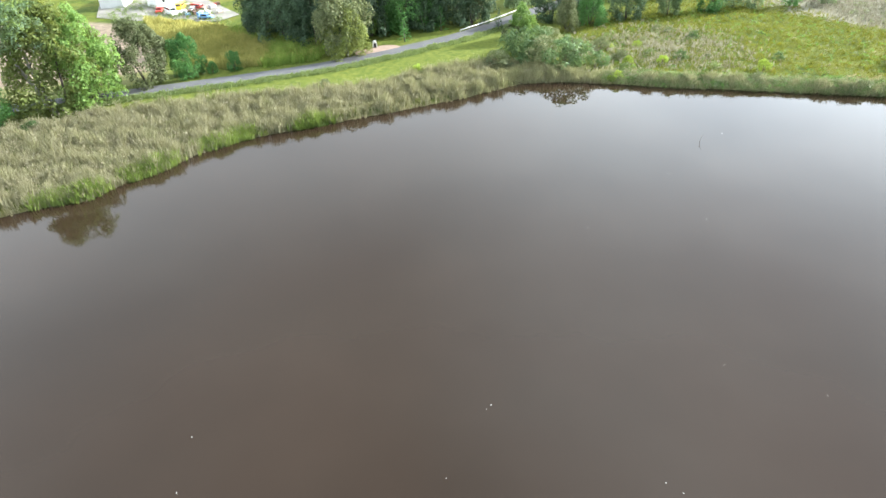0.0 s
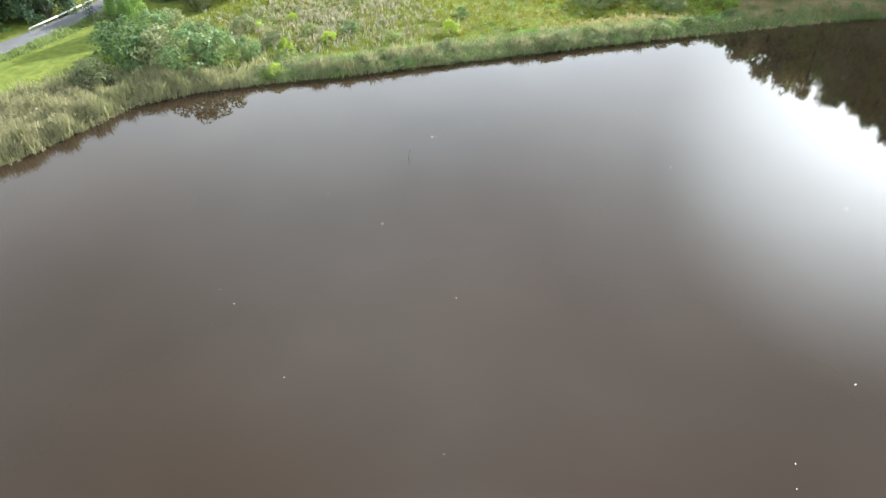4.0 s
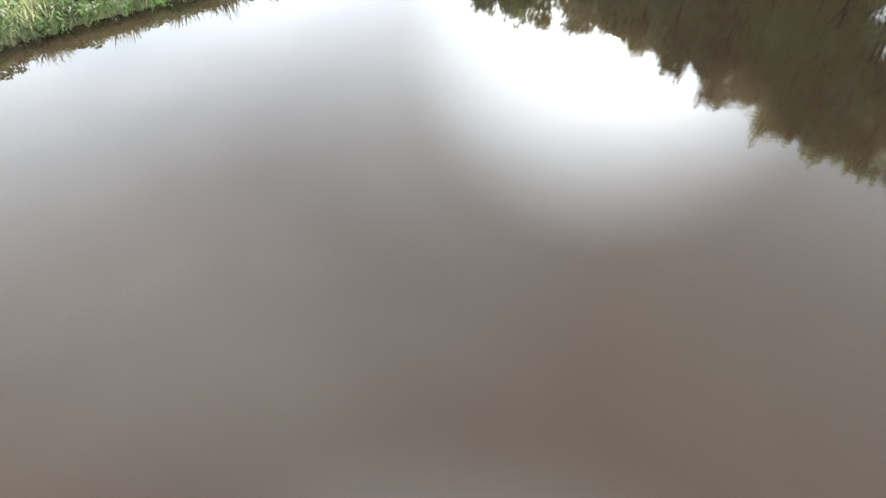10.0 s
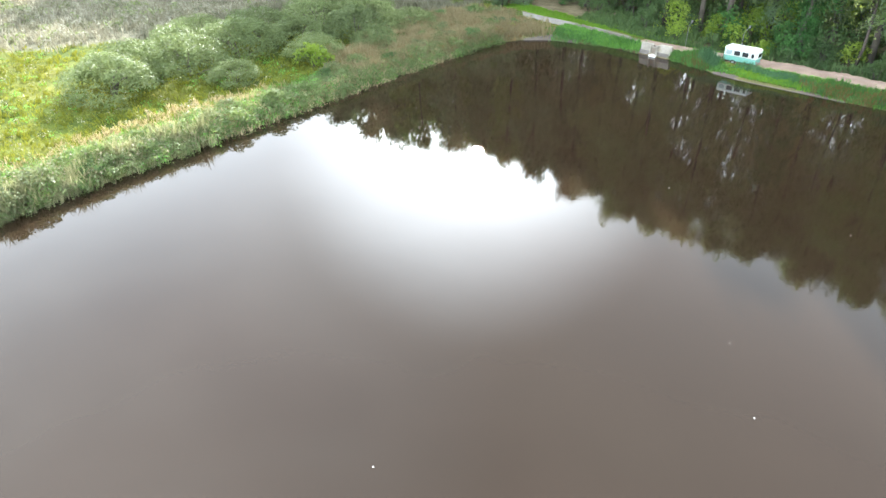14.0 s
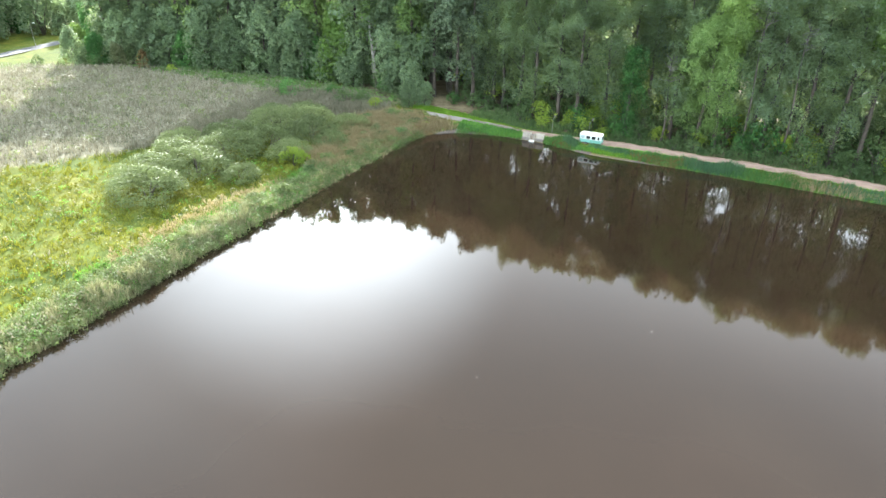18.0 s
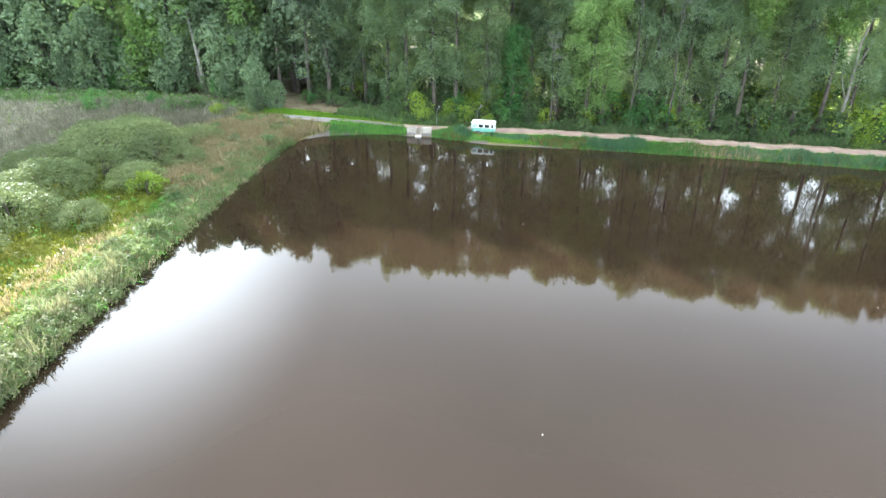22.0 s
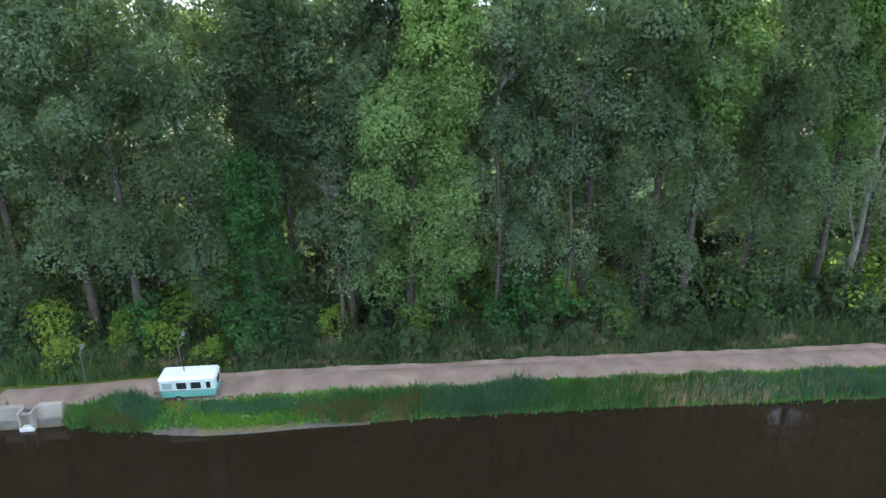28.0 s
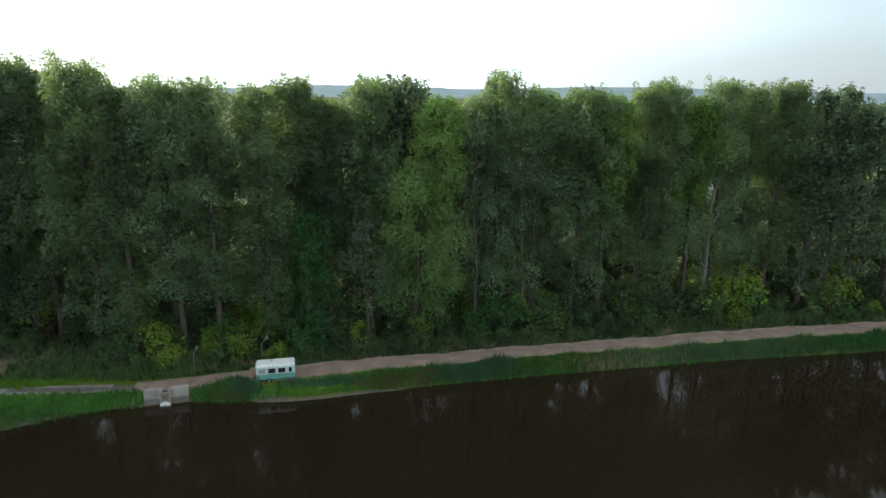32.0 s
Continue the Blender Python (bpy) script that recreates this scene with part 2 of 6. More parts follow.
def ground_material():
    """Grass land: yellow-green meadow, mauve dry sedge, mown green strip, bare soil, by place."""
    def build(nt):
        geo = node(nt, "ShaderNodeNewGeometry")
        vec = geo.outputs["Position"]
        a, b, c = noise_at(nt, vec, 0.12, 5, 0.6), noise_at(nt, vec, 0.9, 4), noise_at(nt, vec, 7.0, 3, 0.6)
        grass = ramp_of(nt, a, [(0.3, (0.034, 0.058, 0.009)), (0.5, (0.075, 0.096, 0.014)), (0.7, (0.12, 0.12, 0.024))])
        grass = mix_of(nt, 0.5, grass, ramp_of(nt, b, [(0.3, (0.4, 0.45, 0.3)), (0.65, (1.2, 1.15, 1.0))]), "MULTIPLY")
        grass = mix_of(nt, 0.5, grass, ramp_of(nt, c, [(0.3, (0.35, 0.4, 0.3)), (0.7, (1.25, 1.2, 1.1))]), "MULTIPLY")
        attr = node(nt, "ShaderNodeAttribute", attribute_name="cover")
        sep = node(nt, "ShaderNodeSeparateColor", {0: attr.outputs["Color"]})
        soil = ramp_of(nt, b, [(0.3, (0.10, 0.075, 0.05)), (0.7, (0.20, 0.16, 0.12))])
        sedge = ramp_of(nt, b, [(0.3, (0.09, 0.085, 0.055)), (0.7, (0.185, 0.17, 0.13))])
        lawn = ramp_of(nt, b, [(0.3, (0.052, 0.074, 0.012)), (0.7, (0.105, 0.117, 0.022))])
        col = mix_of(nt, sep.outputs[0], grass, soil)
        col = mix_of(nt, sep.outputs[1], col, sedge)
        col = mix_of(nt, sep.outputs[2], col, lawn)
        p = node(nt, "ShaderNodeBsdfPrincipled", {"Base Color": col, "Roughness": 0.95, "Specular IOR Level": 0.1, "Normal": bump_of(nt, c, 0.6, 0.08)})
        return p.outputs[0]
    return material("grass_land", build)


M = {
    "water": water_material(),
    "ground": ground_material(),
    "gravel": surface("gravel", (0.18, 0.122, 0.092), (0.28, 0.2, 0.155), 0.7, 14, 0.95, 0.5, 0.03, spots=((0.22, 0.18, 0.14), 0.35, 0.62)),
    "asphalt": surface("asphalt", (0.055, 0.055, 0.058), (0.085, 0.085, 0.09), 0.3, 30, 0.9, 0.3, 0.01, spots=((0.11, 0.105, 0.1), 0.2, 0.62)),
    "concrete": surface("concrete", (0.25, 0.225, 0.185), (0.40, 0.37, 0.315), 1.1, 22, 0.9, 0.4, 0.01, spots=((0.30, 0.22, 0.10), 0.9, 0.6)),
    "concrete_dark": surface("concrete_stained", (0.14, 0.125, 0.11), (0.24, 0.22, 0.20), 1.5, 20, 0.9, 0.4, 0.01),
    "mint": surface("mint_paint", (0.17, 0.44, 0.37), (0.23, 0.52, 0.44), 1.2, 18, 0.45, 0.1, 0.003, spots=((0.30, 0.33, 0.28), 1.7, 0.66)),
    "mint_pale": surface("pale_mint_paint", (0.52, 0.68, 0.62), (0.60, 0.74, 0.68), 1.0, 18, 0.45, 0.1, 0.003, spots=((0.42, 0.45, 0.40), 1.9, 0.67)),
    "white": surface("white_paint", (0.66, 0.66, 0.63), (0.8, 0.8, 0.77), 1.0, 14, 0.5, 0.1, 0.003, spots=((0.5, 0.5, 0.46), 1.3, 0.64)),
    "glass": surface("dark_pane", (0.012, 0.015, 0.017), (0.03, 0.034, 0.036), 2.0, 30, 0.06, 0.0, 0.001),
    "curtain": surface("pale_panel", (0.27, 0.35, 0.36), (0.36, 0.43, 0.44), 3.0, 30, 0.3, 0.05, 0.002),
    "rubber": surface("rubber", (0.015, 0.015, 0.015), (0.03, 0.03, 0.028), 5, 40, 0.85),
    "steel": surface("grey_steel", (0.22, 0.22, 0.21), (0.38, 0.38, 0.37), 4, 40, 0.5, 0.1, 0.002, 0.4),
    "rust": surface("rusty_iron", (0.07, 0.04, 0.028), (0.15, 0.085, 0.055), 6, 45, 0.85),
    "bark": surface("bark", (0.05, 0.042, 0.033), (0.13, 0.11, 0.09), 1.0, 9, 0.95, 0.8, 0.05),
    "bark_pale": surface("pale_bark", (0.22, 0.20, 0.17), (0.36, 0.34, 0.30), 1.0, 9, 0.95, 0.7, 0.04, spots=((0.08, 0.07, 0.06), 1.4, 0.6)),
    "dead": surface("dead_wood", (0.16, 0.145, 0.125), (0.30, 0.28, 0.25), 2.0, 12, 0.95, 0.5, 0.02),
    "leaf": leaf_material("poplar_leaves", (0.044, 0.070, 0.054), (0.150, 0.212, 0.140), 0.52, (0.50, 0.62, 0.12)),
    "leaf_far": leaf_material("shaded_leaves", (0.058, 0.09, 0.066), (0.175, 0.23, 0.145), 0.45, (0.28, 0.36, 0.1)),
    # haze is put into this leaf colour, paler for the distant trees
    "leaf_haze": leaf_material("hazed_leaves", (0.068, 0.108, 0.070), (0.185, 0.255, 0.14), 0.45, (0.32, 0.4, 0.14)),
    "leaf_dark": leaf_material("dark_wood_leaves", (0.026, 0.050, 0.030), (0.075, 0.115, 0.060), 0.25, (0.1, 0.16, 0.05)),
    "leaf_olive": leaf_material("olive_green_leaves", (0.055, 0.080, 0.022), (0.150, 0.180, 0.055), 0.4, (0.3, 0.33, 0.06)),
    "leaf_light": leaf_material("lime_green_leaves", (0.085, 0.155, 0.052), (0.25, 0.36, 0.12), 0.42, (0.32, 0.4, 0.09)),
    "leaf_yellow": leaf_material("yellow_green_leaves", (0.10, 0.18, 0.03), (0.28, 0.38, 0.075), 0.5, (0.45, 0.52, 0.05)),
    "leaf_bright": leaf_material("bright_leaves", (0.085, 0.155, 0.045), (0.21, 0.315, 0.09), 0.47, (0.30, 0.42, 0.07)),
    "mud": surface("mud", (0.066, 0.053, 0.042), (0.125, 0.103, 0.084), 1.2, 16, 0.7, 0.3, 0.02),
    "leaf_sage": leaf_material("sage_leaves", (0.082, 0.098, 0.047), (0.195, 0.207, 0.098), 0.3, (0.22, 0.26, 0.1)),
    "plume": leaf_material("reed_plumes", (0.151, 0.140, 0.095), (0.247, 0.225, 0.158), 0.25, (0.4, 0.35, 0.2)),
    "leaf_deep": leaf_material("deep_green_leaves", (0.038, 0.105, 0.032), (0.11, 0.235, 0.062), 0.38, (0.12, 0.24, 0.06)),
    "leaf_grey": leaf_material("willow_leaves", (0.080, 0.105, 0.042), (0.150, 0.184, 0.078), 0.3, (0.26, 0.31, 0.11)),
    "leaf_brown": leaf_material("rusty_leaves", (0.12, 0.075, 0.03), (0.24, 0.16, 0.075), 0.3, (0.3, 0.18, 0.04)),
    "shrub": leaf_material("undergrowth_leaves", (0.04, 0.082, 0.038), (0.12, 0.18, 0.07), 0.38, (0.18, 0.24, 0.06)),
    "conifer": leaf_material("conifer_needles", (0.018, 0.042, 0.022), (0.045, 0.085, 0.04), 0.1),
    "tan": leaf_material("dry_tan_grass", (0.259, 0.208, 0.121), (0.467, 0.380, 0.242), 0.3, (0.4, 0.3, 0.12)),
    "herb": leaf_material("shore_herbs", (0.063, 0.099, 0.037), (0.166, 0.206, 0.086), 0.4, (0.26, 0.32, 0.08)),
    "reed": leaf_material("reed_leaves", (0.184, 0.176, 0.104), (0.374, 0.342, 0.234), 0.3, (0.35, 0.33, 0.12)),
    "reed_green": leaf_material("green_reed_leaves", (0.055, 0.101, 0.023), (0.156, 0.203, 0.058), 0.4, (0.3, 0.38, 0.05)),
    "sedge": leaf_material("dry_sedge", (0.122, 0.121, 0.083), (0.281, 0.270, 0.205), 0.25, (0.3, 0.25, 0.15)),
    "tuft": leaf_material("meadow_grass", (0.064, 0.084, 0.009), (0.176, 0.183, 0.027), 0.25, (0.4, 0.38, 0.03)),
    "golden": leaf_material("golden_plants", (0.117, 0.105, 0.014), (0.257, 0.218, 0.039), 0.4, (0.42, 0.36, 0.05)),
    "reed_blue": leaf_material("blue_green_reeds", (0.04, 0.10, 0.055), (0.12, 0.225, 0.115), 0.35, (0.16, 0.28, 0.1)),
    "fresh": leaf_material("fresh_grass", (0.10, 0.21, 0.02), (0.22, 0.38, 0.05), 0.4, (0.3, 0.42, 0.03)),
    "bank_grass": leaf_material("bank_grass", (0.06, 0.165, 0.035), (0.15, 0.33, 0.075), 0.4, (0.25, 0.38, 0.04)),
    "corn": leaf_material("maize_leaves", (0.180, 0.198, 0.050), (0.450, 0.396, 0.144), 0.35, (0.4, 0.36, 0.08)),
    "corn_green": leaf_material("green_maize_leaves", (0.078, 0.148, 0.027), (0.211, 0.289, 0.066), 0.4, (0.3, 0.38, 0.06)),
    "yard": surface("yard_gravel", (0.12, 0.11, 0.095), (0.21, 0.195, 0.17), 0.25, 3, 0.95, 0.5, 0.03, spots=((0.12, 0.14, 0.07), 0.4, 0.55)),
    "reed_dim": leaf_material("shaded_reed_leaves", (0.112, 0.120, 0.062), (0.255, 0.24, 0.14), 0.3, (0.28, 0.3, 0.1)),
    "wood": surface("weathered_wood", (0.20, 0.16, 0.12), (0.36, 0.31, 0.25), 2, 18, 0.9),
    "yellow": surface("yellow_paint", (0.62, 0.42, 0.02), (0.72, 0.5, 0.03), 2, 20, 0.4, 0.05, 0.002),
    "red": surface("red_paint", (0.38, 0.03, 0.02), (0.48, 0.05, 0.035), 2, 20, 0.4, 0.05, 0.002),
    "blue": surface("blue_sheet", (0.10, 0.22, 0.40), (0.16, 0.30, 0.48), 2, 20, 0.5, 0.05, 0.002),
    "wall": surface("pale_wall", (0.50, 0.50, 0.48), (0.62, 0.62, 0.60), 0.5, 8, 0.9),
    "roof": surface("roof_sheet", (0.30, 0.30, 0.31), (0.42, 0.42, 0.43), 0.5, 8, 0.6),
    "roof_red": surface("red_roof", (0.22, 0.09, 0.06), (0.30, 0.13, 0.08), 0.8, 9, 0.85),
    "feather": surface("feather", (0.7, 0.7, 0.68), (0.82, 0.82, 0.8), 5, 30, 0.8),
    # the hills' distance haze is put into this blue-grey colour
    "hill": surface("hazy_wooded_hill", (0.09, 0.13, 0.15), (0.14, 0.19, 0.20), 0.01, 0.06, 1.0, 0.0, 0.1),
}

# ---- helpers for shapes ----
rng = np.random.default_rng(7)


def mesh_from(name, verts, faces, mat, smooth=False):
    me = bpy.data.meshes.new(name)
    me.from_pydata([tuple(v) for v in verts], [], [tuple(f) for f in faces])
    me.materials.append(mat)
    if smooth:
        me.polygons.foreach_set("use_smooth", [True] * len(me.polygons))
    me.update()
    return me


def quads_mesh(name, corners, mat):
    """corners: array n x k x 3, one face of k corners each."""
    n, k, _ = corners.shape
    me = bpy.data.meshes.new(name)
    me.vertices.add(n * k)
    me.vertices.foreach_set("co", np.ascontiguousarray(corners, np.float32).ravel())
    me.loops.add(n * k)
    me.loops.foreach_set("vertex_index", np.arange(n * k, dtype=np.int32))
    me.polygons.add(n)
    me.polygons.foreach_set("loop_start", np.arange(0, n * k, k, dtype=np.int32))
    me.polygons.foreach_set("loop_total", np.full(n, k, dtype=np.int32))
    me.materials.append(mat)
    me.update(calc_edges=True)
    return me


def thing(name, label, category, at=(0, 0, 0), group="", kind="", rz=0.0):
    ob = new(name)
    ob.matrix_world = pose(*at, 0, 0, rz)
    ob.empty_display_size = 0.3
    return tagged(ob, label, category, group, kind)


def part(name, data, mat, parent, label=""):
    """Links a bmesh or a mesh as one mesh object under a thing or a part."""
    if isinstance(data, bmesh.types.BMesh):
        me = bpy.data.meshes.new(name)
        data.to_mesh(me)
        data.free()
        me.materials.append(mat)
    else:
        me = data
    ob = new(name, me)
    ob.parent = parent
    if label:
        ob["label"] = label
    return ob


def solid(name, data, mat, label, category, kind="", group="", at=(0, 0, 0), rz=0.0):
    if isinstance(data, bmesh.types.BMesh):
        me = bpy.data.meshes.new(name)
        data.to_mesh(me)
        data.free()
        me.materials.append(mat)
    else:
        me = data
    ob = new(name, me)
    ob.matrix_world = pose(*at, 0, 0, rz)
    return tagged(ob, label, category, group, kind)


def box(x0, x1, y0, y1, z0, z1, bevel=0.0, bm=None, segments=1):
    own = bm is None
    b = bmesh.new()
    bmesh.ops.create_cube(b, size=1.0, matrix=Matrix.LocRotScale(((x0 + x1) / 2, (y0 + y1) / 2, (z0 + z1) / 2), None, (x1 - x0, y1 - y0, z1 - z0)))
    if bevel:
        bmesh.ops.bevel(b, geom=b.edges[:], offset=bevel, segments=segments, affect="EDGES", profile=0.5)
    if own:
        return b
    me = bpy.data.meshes.new("tmp")
    b.to_mesh(me)
    b.free()
    bm.from_mesh(me)
    bpy.data.meshes.remove(me)
    return bm


def cylinder(r, a, b, sides=12, r2=None, bm=None):
    bm = bm or bmesh.new()
    a, b = Vector(a), Vector(b)
    turn = (b - a).to_track_quat("Z", "Y").to_matrix().to_4x4()
    bmesh.ops.create_cone(bm, cap_ends=True, segments=sides, radius1=r, radius2=r if r2 is None else r2, depth=(b - a).length,
                          matrix=Matrix.Translation((a + b) / 2) @ turn)
    return bm


def tube(points, radii, sides=7):
    """Verts and faces of a tapered tube along a line of points."""
    pts = [Vector(p) for p in points]
    verts, faces = [], []
    for i, p in enumerate(pts):
        d = (pts[min(i + 1, len(pts) - 1)] - pts[max(i - 1, 0)]).normalized()
        u = d.cross(Vector((0.31, 0.95, 0.05))).normalized()
        v = d.cross(u)
        for k in range(sides):
            a = 2 * math.pi * k / sides
            verts.append(p + (u * math.cos(a) + v * math.sin(a)) * radii[i])
    for i in range(len(pts) - 1):
        for k in range(sides):
            j = (k + 1) % sides
            faces.append((i * sides + k, i * sides + j, (i + 1) * sides + j, (i + 1) * sides + k))
    faces.append(tuple(range(sides))[::-1])
    faces.append(tuple((len(pts) - 1) * sides + k for k in range(sides)))
    return verts, faces


def tubes_mesh(name, lines, mat, sides=7):
    verts, faces = [], []
    for pts, radii in lines:
        v, f = tube(pts, radii, sides)
        faces += [tuple(i + len(verts) for i in q) for q in f]
        verts += v
    return mesh_from(name, verts, faces, mat, True)


def leaf_cards(centres, out, size, r, droop=0.0, loose=0.6):
    """Folded leaf sprays: rhombs round centres, roughly facing out."""
    n = len(centres)
    nrm = out + r.normal(0, loose, (n, 3))
    nrm /= np.linalg.norm(nrm, axis=1, keepdims=True) + 1e-9
    ref = r.normal(0, 1, (n, 3))
    u = np.cross(nrm, ref)
    u /= np.linalg.norm(u, axis=1, keepdims=True) + 1e-9
    v = np.cross(nrm, u)
    s = (size * r.uniform(0.6, 1.35, n))[:, None]
    a = centres + u * s * 0.62
    b = centres + v * s * 0.36 + nrm * s * 0.1
    c = centres - u * s * 0.55
    d = centres - v * s * 0.36 + nrm * s * 0.1
    q = np.stack([a, b, c, d], 1)
    q[:, :, 2] -= droop * s
    return q


def crown(clumps, leaf, per, r, low=-0.6, loose=0.6):
    """clumps: rows of centre and radii; leaves lie thick near each clump's skin."""
    out = []
    for cx, cy, cz, rx, ry, rz in clumps:
        k = max(6, int(per * (rx * ry + rx * rz + ry * rz) / 3))
        d = r.normal(0, 1, (k, 3))
        d /= np.linalg.norm(d, axis=1, keepdims=True)
        d[:, 2] = np.where(d[:, 2] < low, -0.8 * d[:, 2], d[:, 2])
        d /= np.linalg.norm(d, axis=1, keepdims=True)
        rad = r.uniform(0.72, 1.06, k)[:, None]
        p = np.array([cx, cy, cz]) + d * rad * np.array([rx, ry, rz])
        out.append(leaf_cards(p, d + np.array([0, 0, 0.35]), leaf, r, 0.0, loose))
    return np.concatenate(out)


def poplar_meshes(height, seed, leaf_mat, trunk_mat, width=3.3, bare=0.14, leaf=0.34, per=100, limbs=11, clump=1.55, dense=1.5, thin=0.06, low=-0.25):
    """A tall tree: trunk with limbs, crown of uneven billows with gaps."""
    r = np.random.default_rng(seed)
    lean = r.uniform(-0.03, 0.03, 2) * height
    z = np.linspace(0, height * 0.96, 9)
    wob = np.cumsum(r.normal(0, 0.10, (9, 2)), 0)
    line = [(lean[0] * t * t + wob[i, 0], lean[1] * t * t + wob[i, 1], zz - (0.3 if i == 0 else 0)) for i, (zz, t) in enumerate(zip(z, z / height))]
    rad = [0.36 * (1 - 0.9 * t) * (1.25 if i == 0 else 1) + 0.02 for i, t in enumerate(z / height)]
    lines = [(line, rad)]
    clumps, sprays = [], []
    at = lambda t: np.array([np.interp(t * height, z, [p[0] for p in line]), np.interp(t * height, z, [p[1] for p in line]), t * height])
    n = int(height * dense)
    for i in range(n):
        t = bare + (0.985 - bare) * ((i + r.uniform(0, 1)) / n) ** 0.8
        if 0.12 < t < 0.8 and r.uniform() < thin:
            continue
        prof = width * (0.55 + 0.5 * math.sin(math.pi * min(1, (t - bare) / (1.02 - bare)) ** 0.75))
        if t > 0.8:
            prof *= math.sqrt(max(0.04, 1 - ((t - 0.8) / 0.2) ** 2))
        a = i * 2.4 + r.uniform(-0.9, 0.9)
        reach = prof * r.uniform(0.25, 1.05)
        c = at(min(t, 0.94)) + np.array([math.cos(a) * reach, math.sin(a) * reach, 0.3 * reach])
        s = clump * r.uniform(0.55, 1.3) * (0.8 if t > 0.9 else 1)
        c[2] = min(c[2], height - s)
        clumps.append((*c, s, s * r.uniform(0.8, 1.1), s * r.uniform(0.85, 1.45)))
        for _ in range(3 if t > 0.5 else 1):
            b = r.uniform(0, 2 * math.pi)
            w = s * r.uniform(0.2, 0.34)
            sprays.append((c[0] + 0.65 * s * math.cos(b), c[1] + 0.65 * s * math.sin(b), min(c[2] + s * r.uniform(0.35, 0.95), height - 0.4), w, w, w * r.uniform(1.6, 2.8)))
        if i % max(1, n // limbs) == 0:
            b = at(max(0.05, t - 0.07))
            lines.append(([b, (b + c) / 2 + np.array([0, 0, 0.2]), c], [0.11 * (1.1 - t) + 0.03, 0.06, 0.02]))
    return tubes_mesh("trunk", lines, trunk_mat), quads_mesh("crown", np.concatenate([
        crown(clumps, leaf, per, r, low, 0.42), crown(sprays, leaf * 0.9, per * 1.4, r, -0.8, 0.6)]), leaf_mat)


def bushy_meshes(rx, ry, h, seed, leaf_mat, trunk_mat, leaf=0.3, per=60, n=26, clump=0.55, low=0.05, stems=5, ragged=1.0):
    """A shrub or broad tree: many clumps over an uneven dome."""
    r = np.random.default_rng(seed)
    clumps, lines = [], []
    ph = r.uniform(0, 6.28, 3)
    for i in range(n):
        a, t = r.uniform(0, 2 * math.pi), r.uniform(0, 1) ** 0.85
        rr = math.sqrt(max(0.03, 1 - t ** 2.2)) * min(1, 0.72 + 1.4 * t) * r.uniform(1 - 0.4 * ragged, 0.98) * (1 + ragged * (0.2 * math.sin(2 * a + ph[0] + 3 * t) + 0.13 * math.sin(5 * a + ph[1] - 4 * t)))
        c = (rx * rr * math.cos(a), ry * rr * math.sin(a), h * (low + 0.06 + (0.84 - low) * t + 0.06 * math.sin(3 * a + ph[2])))
        s = clump * r.uniform(0.7, 1.35)
        clumps.append((*c, s * rx * 0.5, s * ry * 0.5, s * h * 0.34))
    for i in range(stems):
        c = clumps[i * max(1, n // stems) % n]
        lines.append(([(c[0] * 0.06, c[1] * 0.06, -0.25), (c[0] * 0.4, c[1] * 0.4, c[2] * 0.6), c[:3]], [0.035 * h ** 0.5 + 0.02, 0.03 * h ** 0.5, 0.012]))
    return tubes_mesh("trunk", lines, trunk_mat, 6), quads_mesh("crown", crown(clumps, leaf, per, r), leaf_mat)


def plant(name, meshes, names, label, category, at, rz=0.0, group="", scale=1.0):
    ob = thing(name, label, category, at, group, "", rz)
    ob.scale = (scale, scale, scale)
    for me, n in zip(meshes, names):
        o = new(n, me)
        o.parent = ob
    return ob


def inside(poly, x, y):
    """Which of the points lie inside the polygon."""
    x, y = np.asarray(x, float), np.asarray(y, float)
    hit = np.zeros(x.shape, bool)
    for (x0, y0), (x1, y1) in zip(poly, poly[1:] + poly[:1]):
        if y0 != y1:
            hit ^= ((y0 > y) != (y1 > y)) & (x < (x1 - x0) * (y - y0) / (y1 - y0) + x0)
    return hit


def line_gap(line, x, y):
    """Distance of points from an open line."""
    x, y = np.asarray(x, float), np.asarray(y, float)
    best = np.full(x.shape, 1e9)
    for (x0, y0), (x1, y1) in zip(line, line[1:]):
        dx, dy = x1 - x0, y1 - y0
        t = np.clip(((x - x0) * dx + (y - y0) * dy) / (dx * dx + dy * dy), 0, 1)
        best = np.minimum(best, np.hypot(x - x0 - t * dx, y - y0 - t * dy))
    return best


# ---- the plan ----
POND = [(-14.6, -4.2), (-12.9, -2.6), (-10.8, -1.7), (-7.5, -0.8), (-4.7, -0.1), (0, 0.1), (4.3, 0.1), (8, -1.0), (10.2, -1.8), (13.3, -2.4), (17, -2.5), (21, -2.4), (28.8, -2.5),
        (41, -3.1), (61, -4.4), (79, -6.4), (105, -9.5), (150, -16), (185, -60), (185, -170), (140, -205), (95, -200), (75, -192), (66, -186), (59, -180), (56.8, -175.4),
        (51, -174.5), (46.6, -171.5), (40, -170), (32.3, -165.6), (22, -154), (14, -144.8), (6, -136), (-2, -129), (-6, -125.5), (-8.8, -118), (-9.6, -108), (-10.4, -95),
        (-12.2, -77), (-13.6, -61), (-14.8, -45), (-15.4, -33), (-16.2, -20), (-16.4, -12.6), (-15.9, -7)]
PATH_LINE = [(-14, 5.2), (-6, 3.2), (-1, 2.3), (3, 2.1), (8.7, 2.5), (14, 1.75), (21, 1.35), (29, 0.9), (42, 0.4), (61, -0.7), (84, -2.7), (105, -5.6), (150, -12), (210, -20.5)]
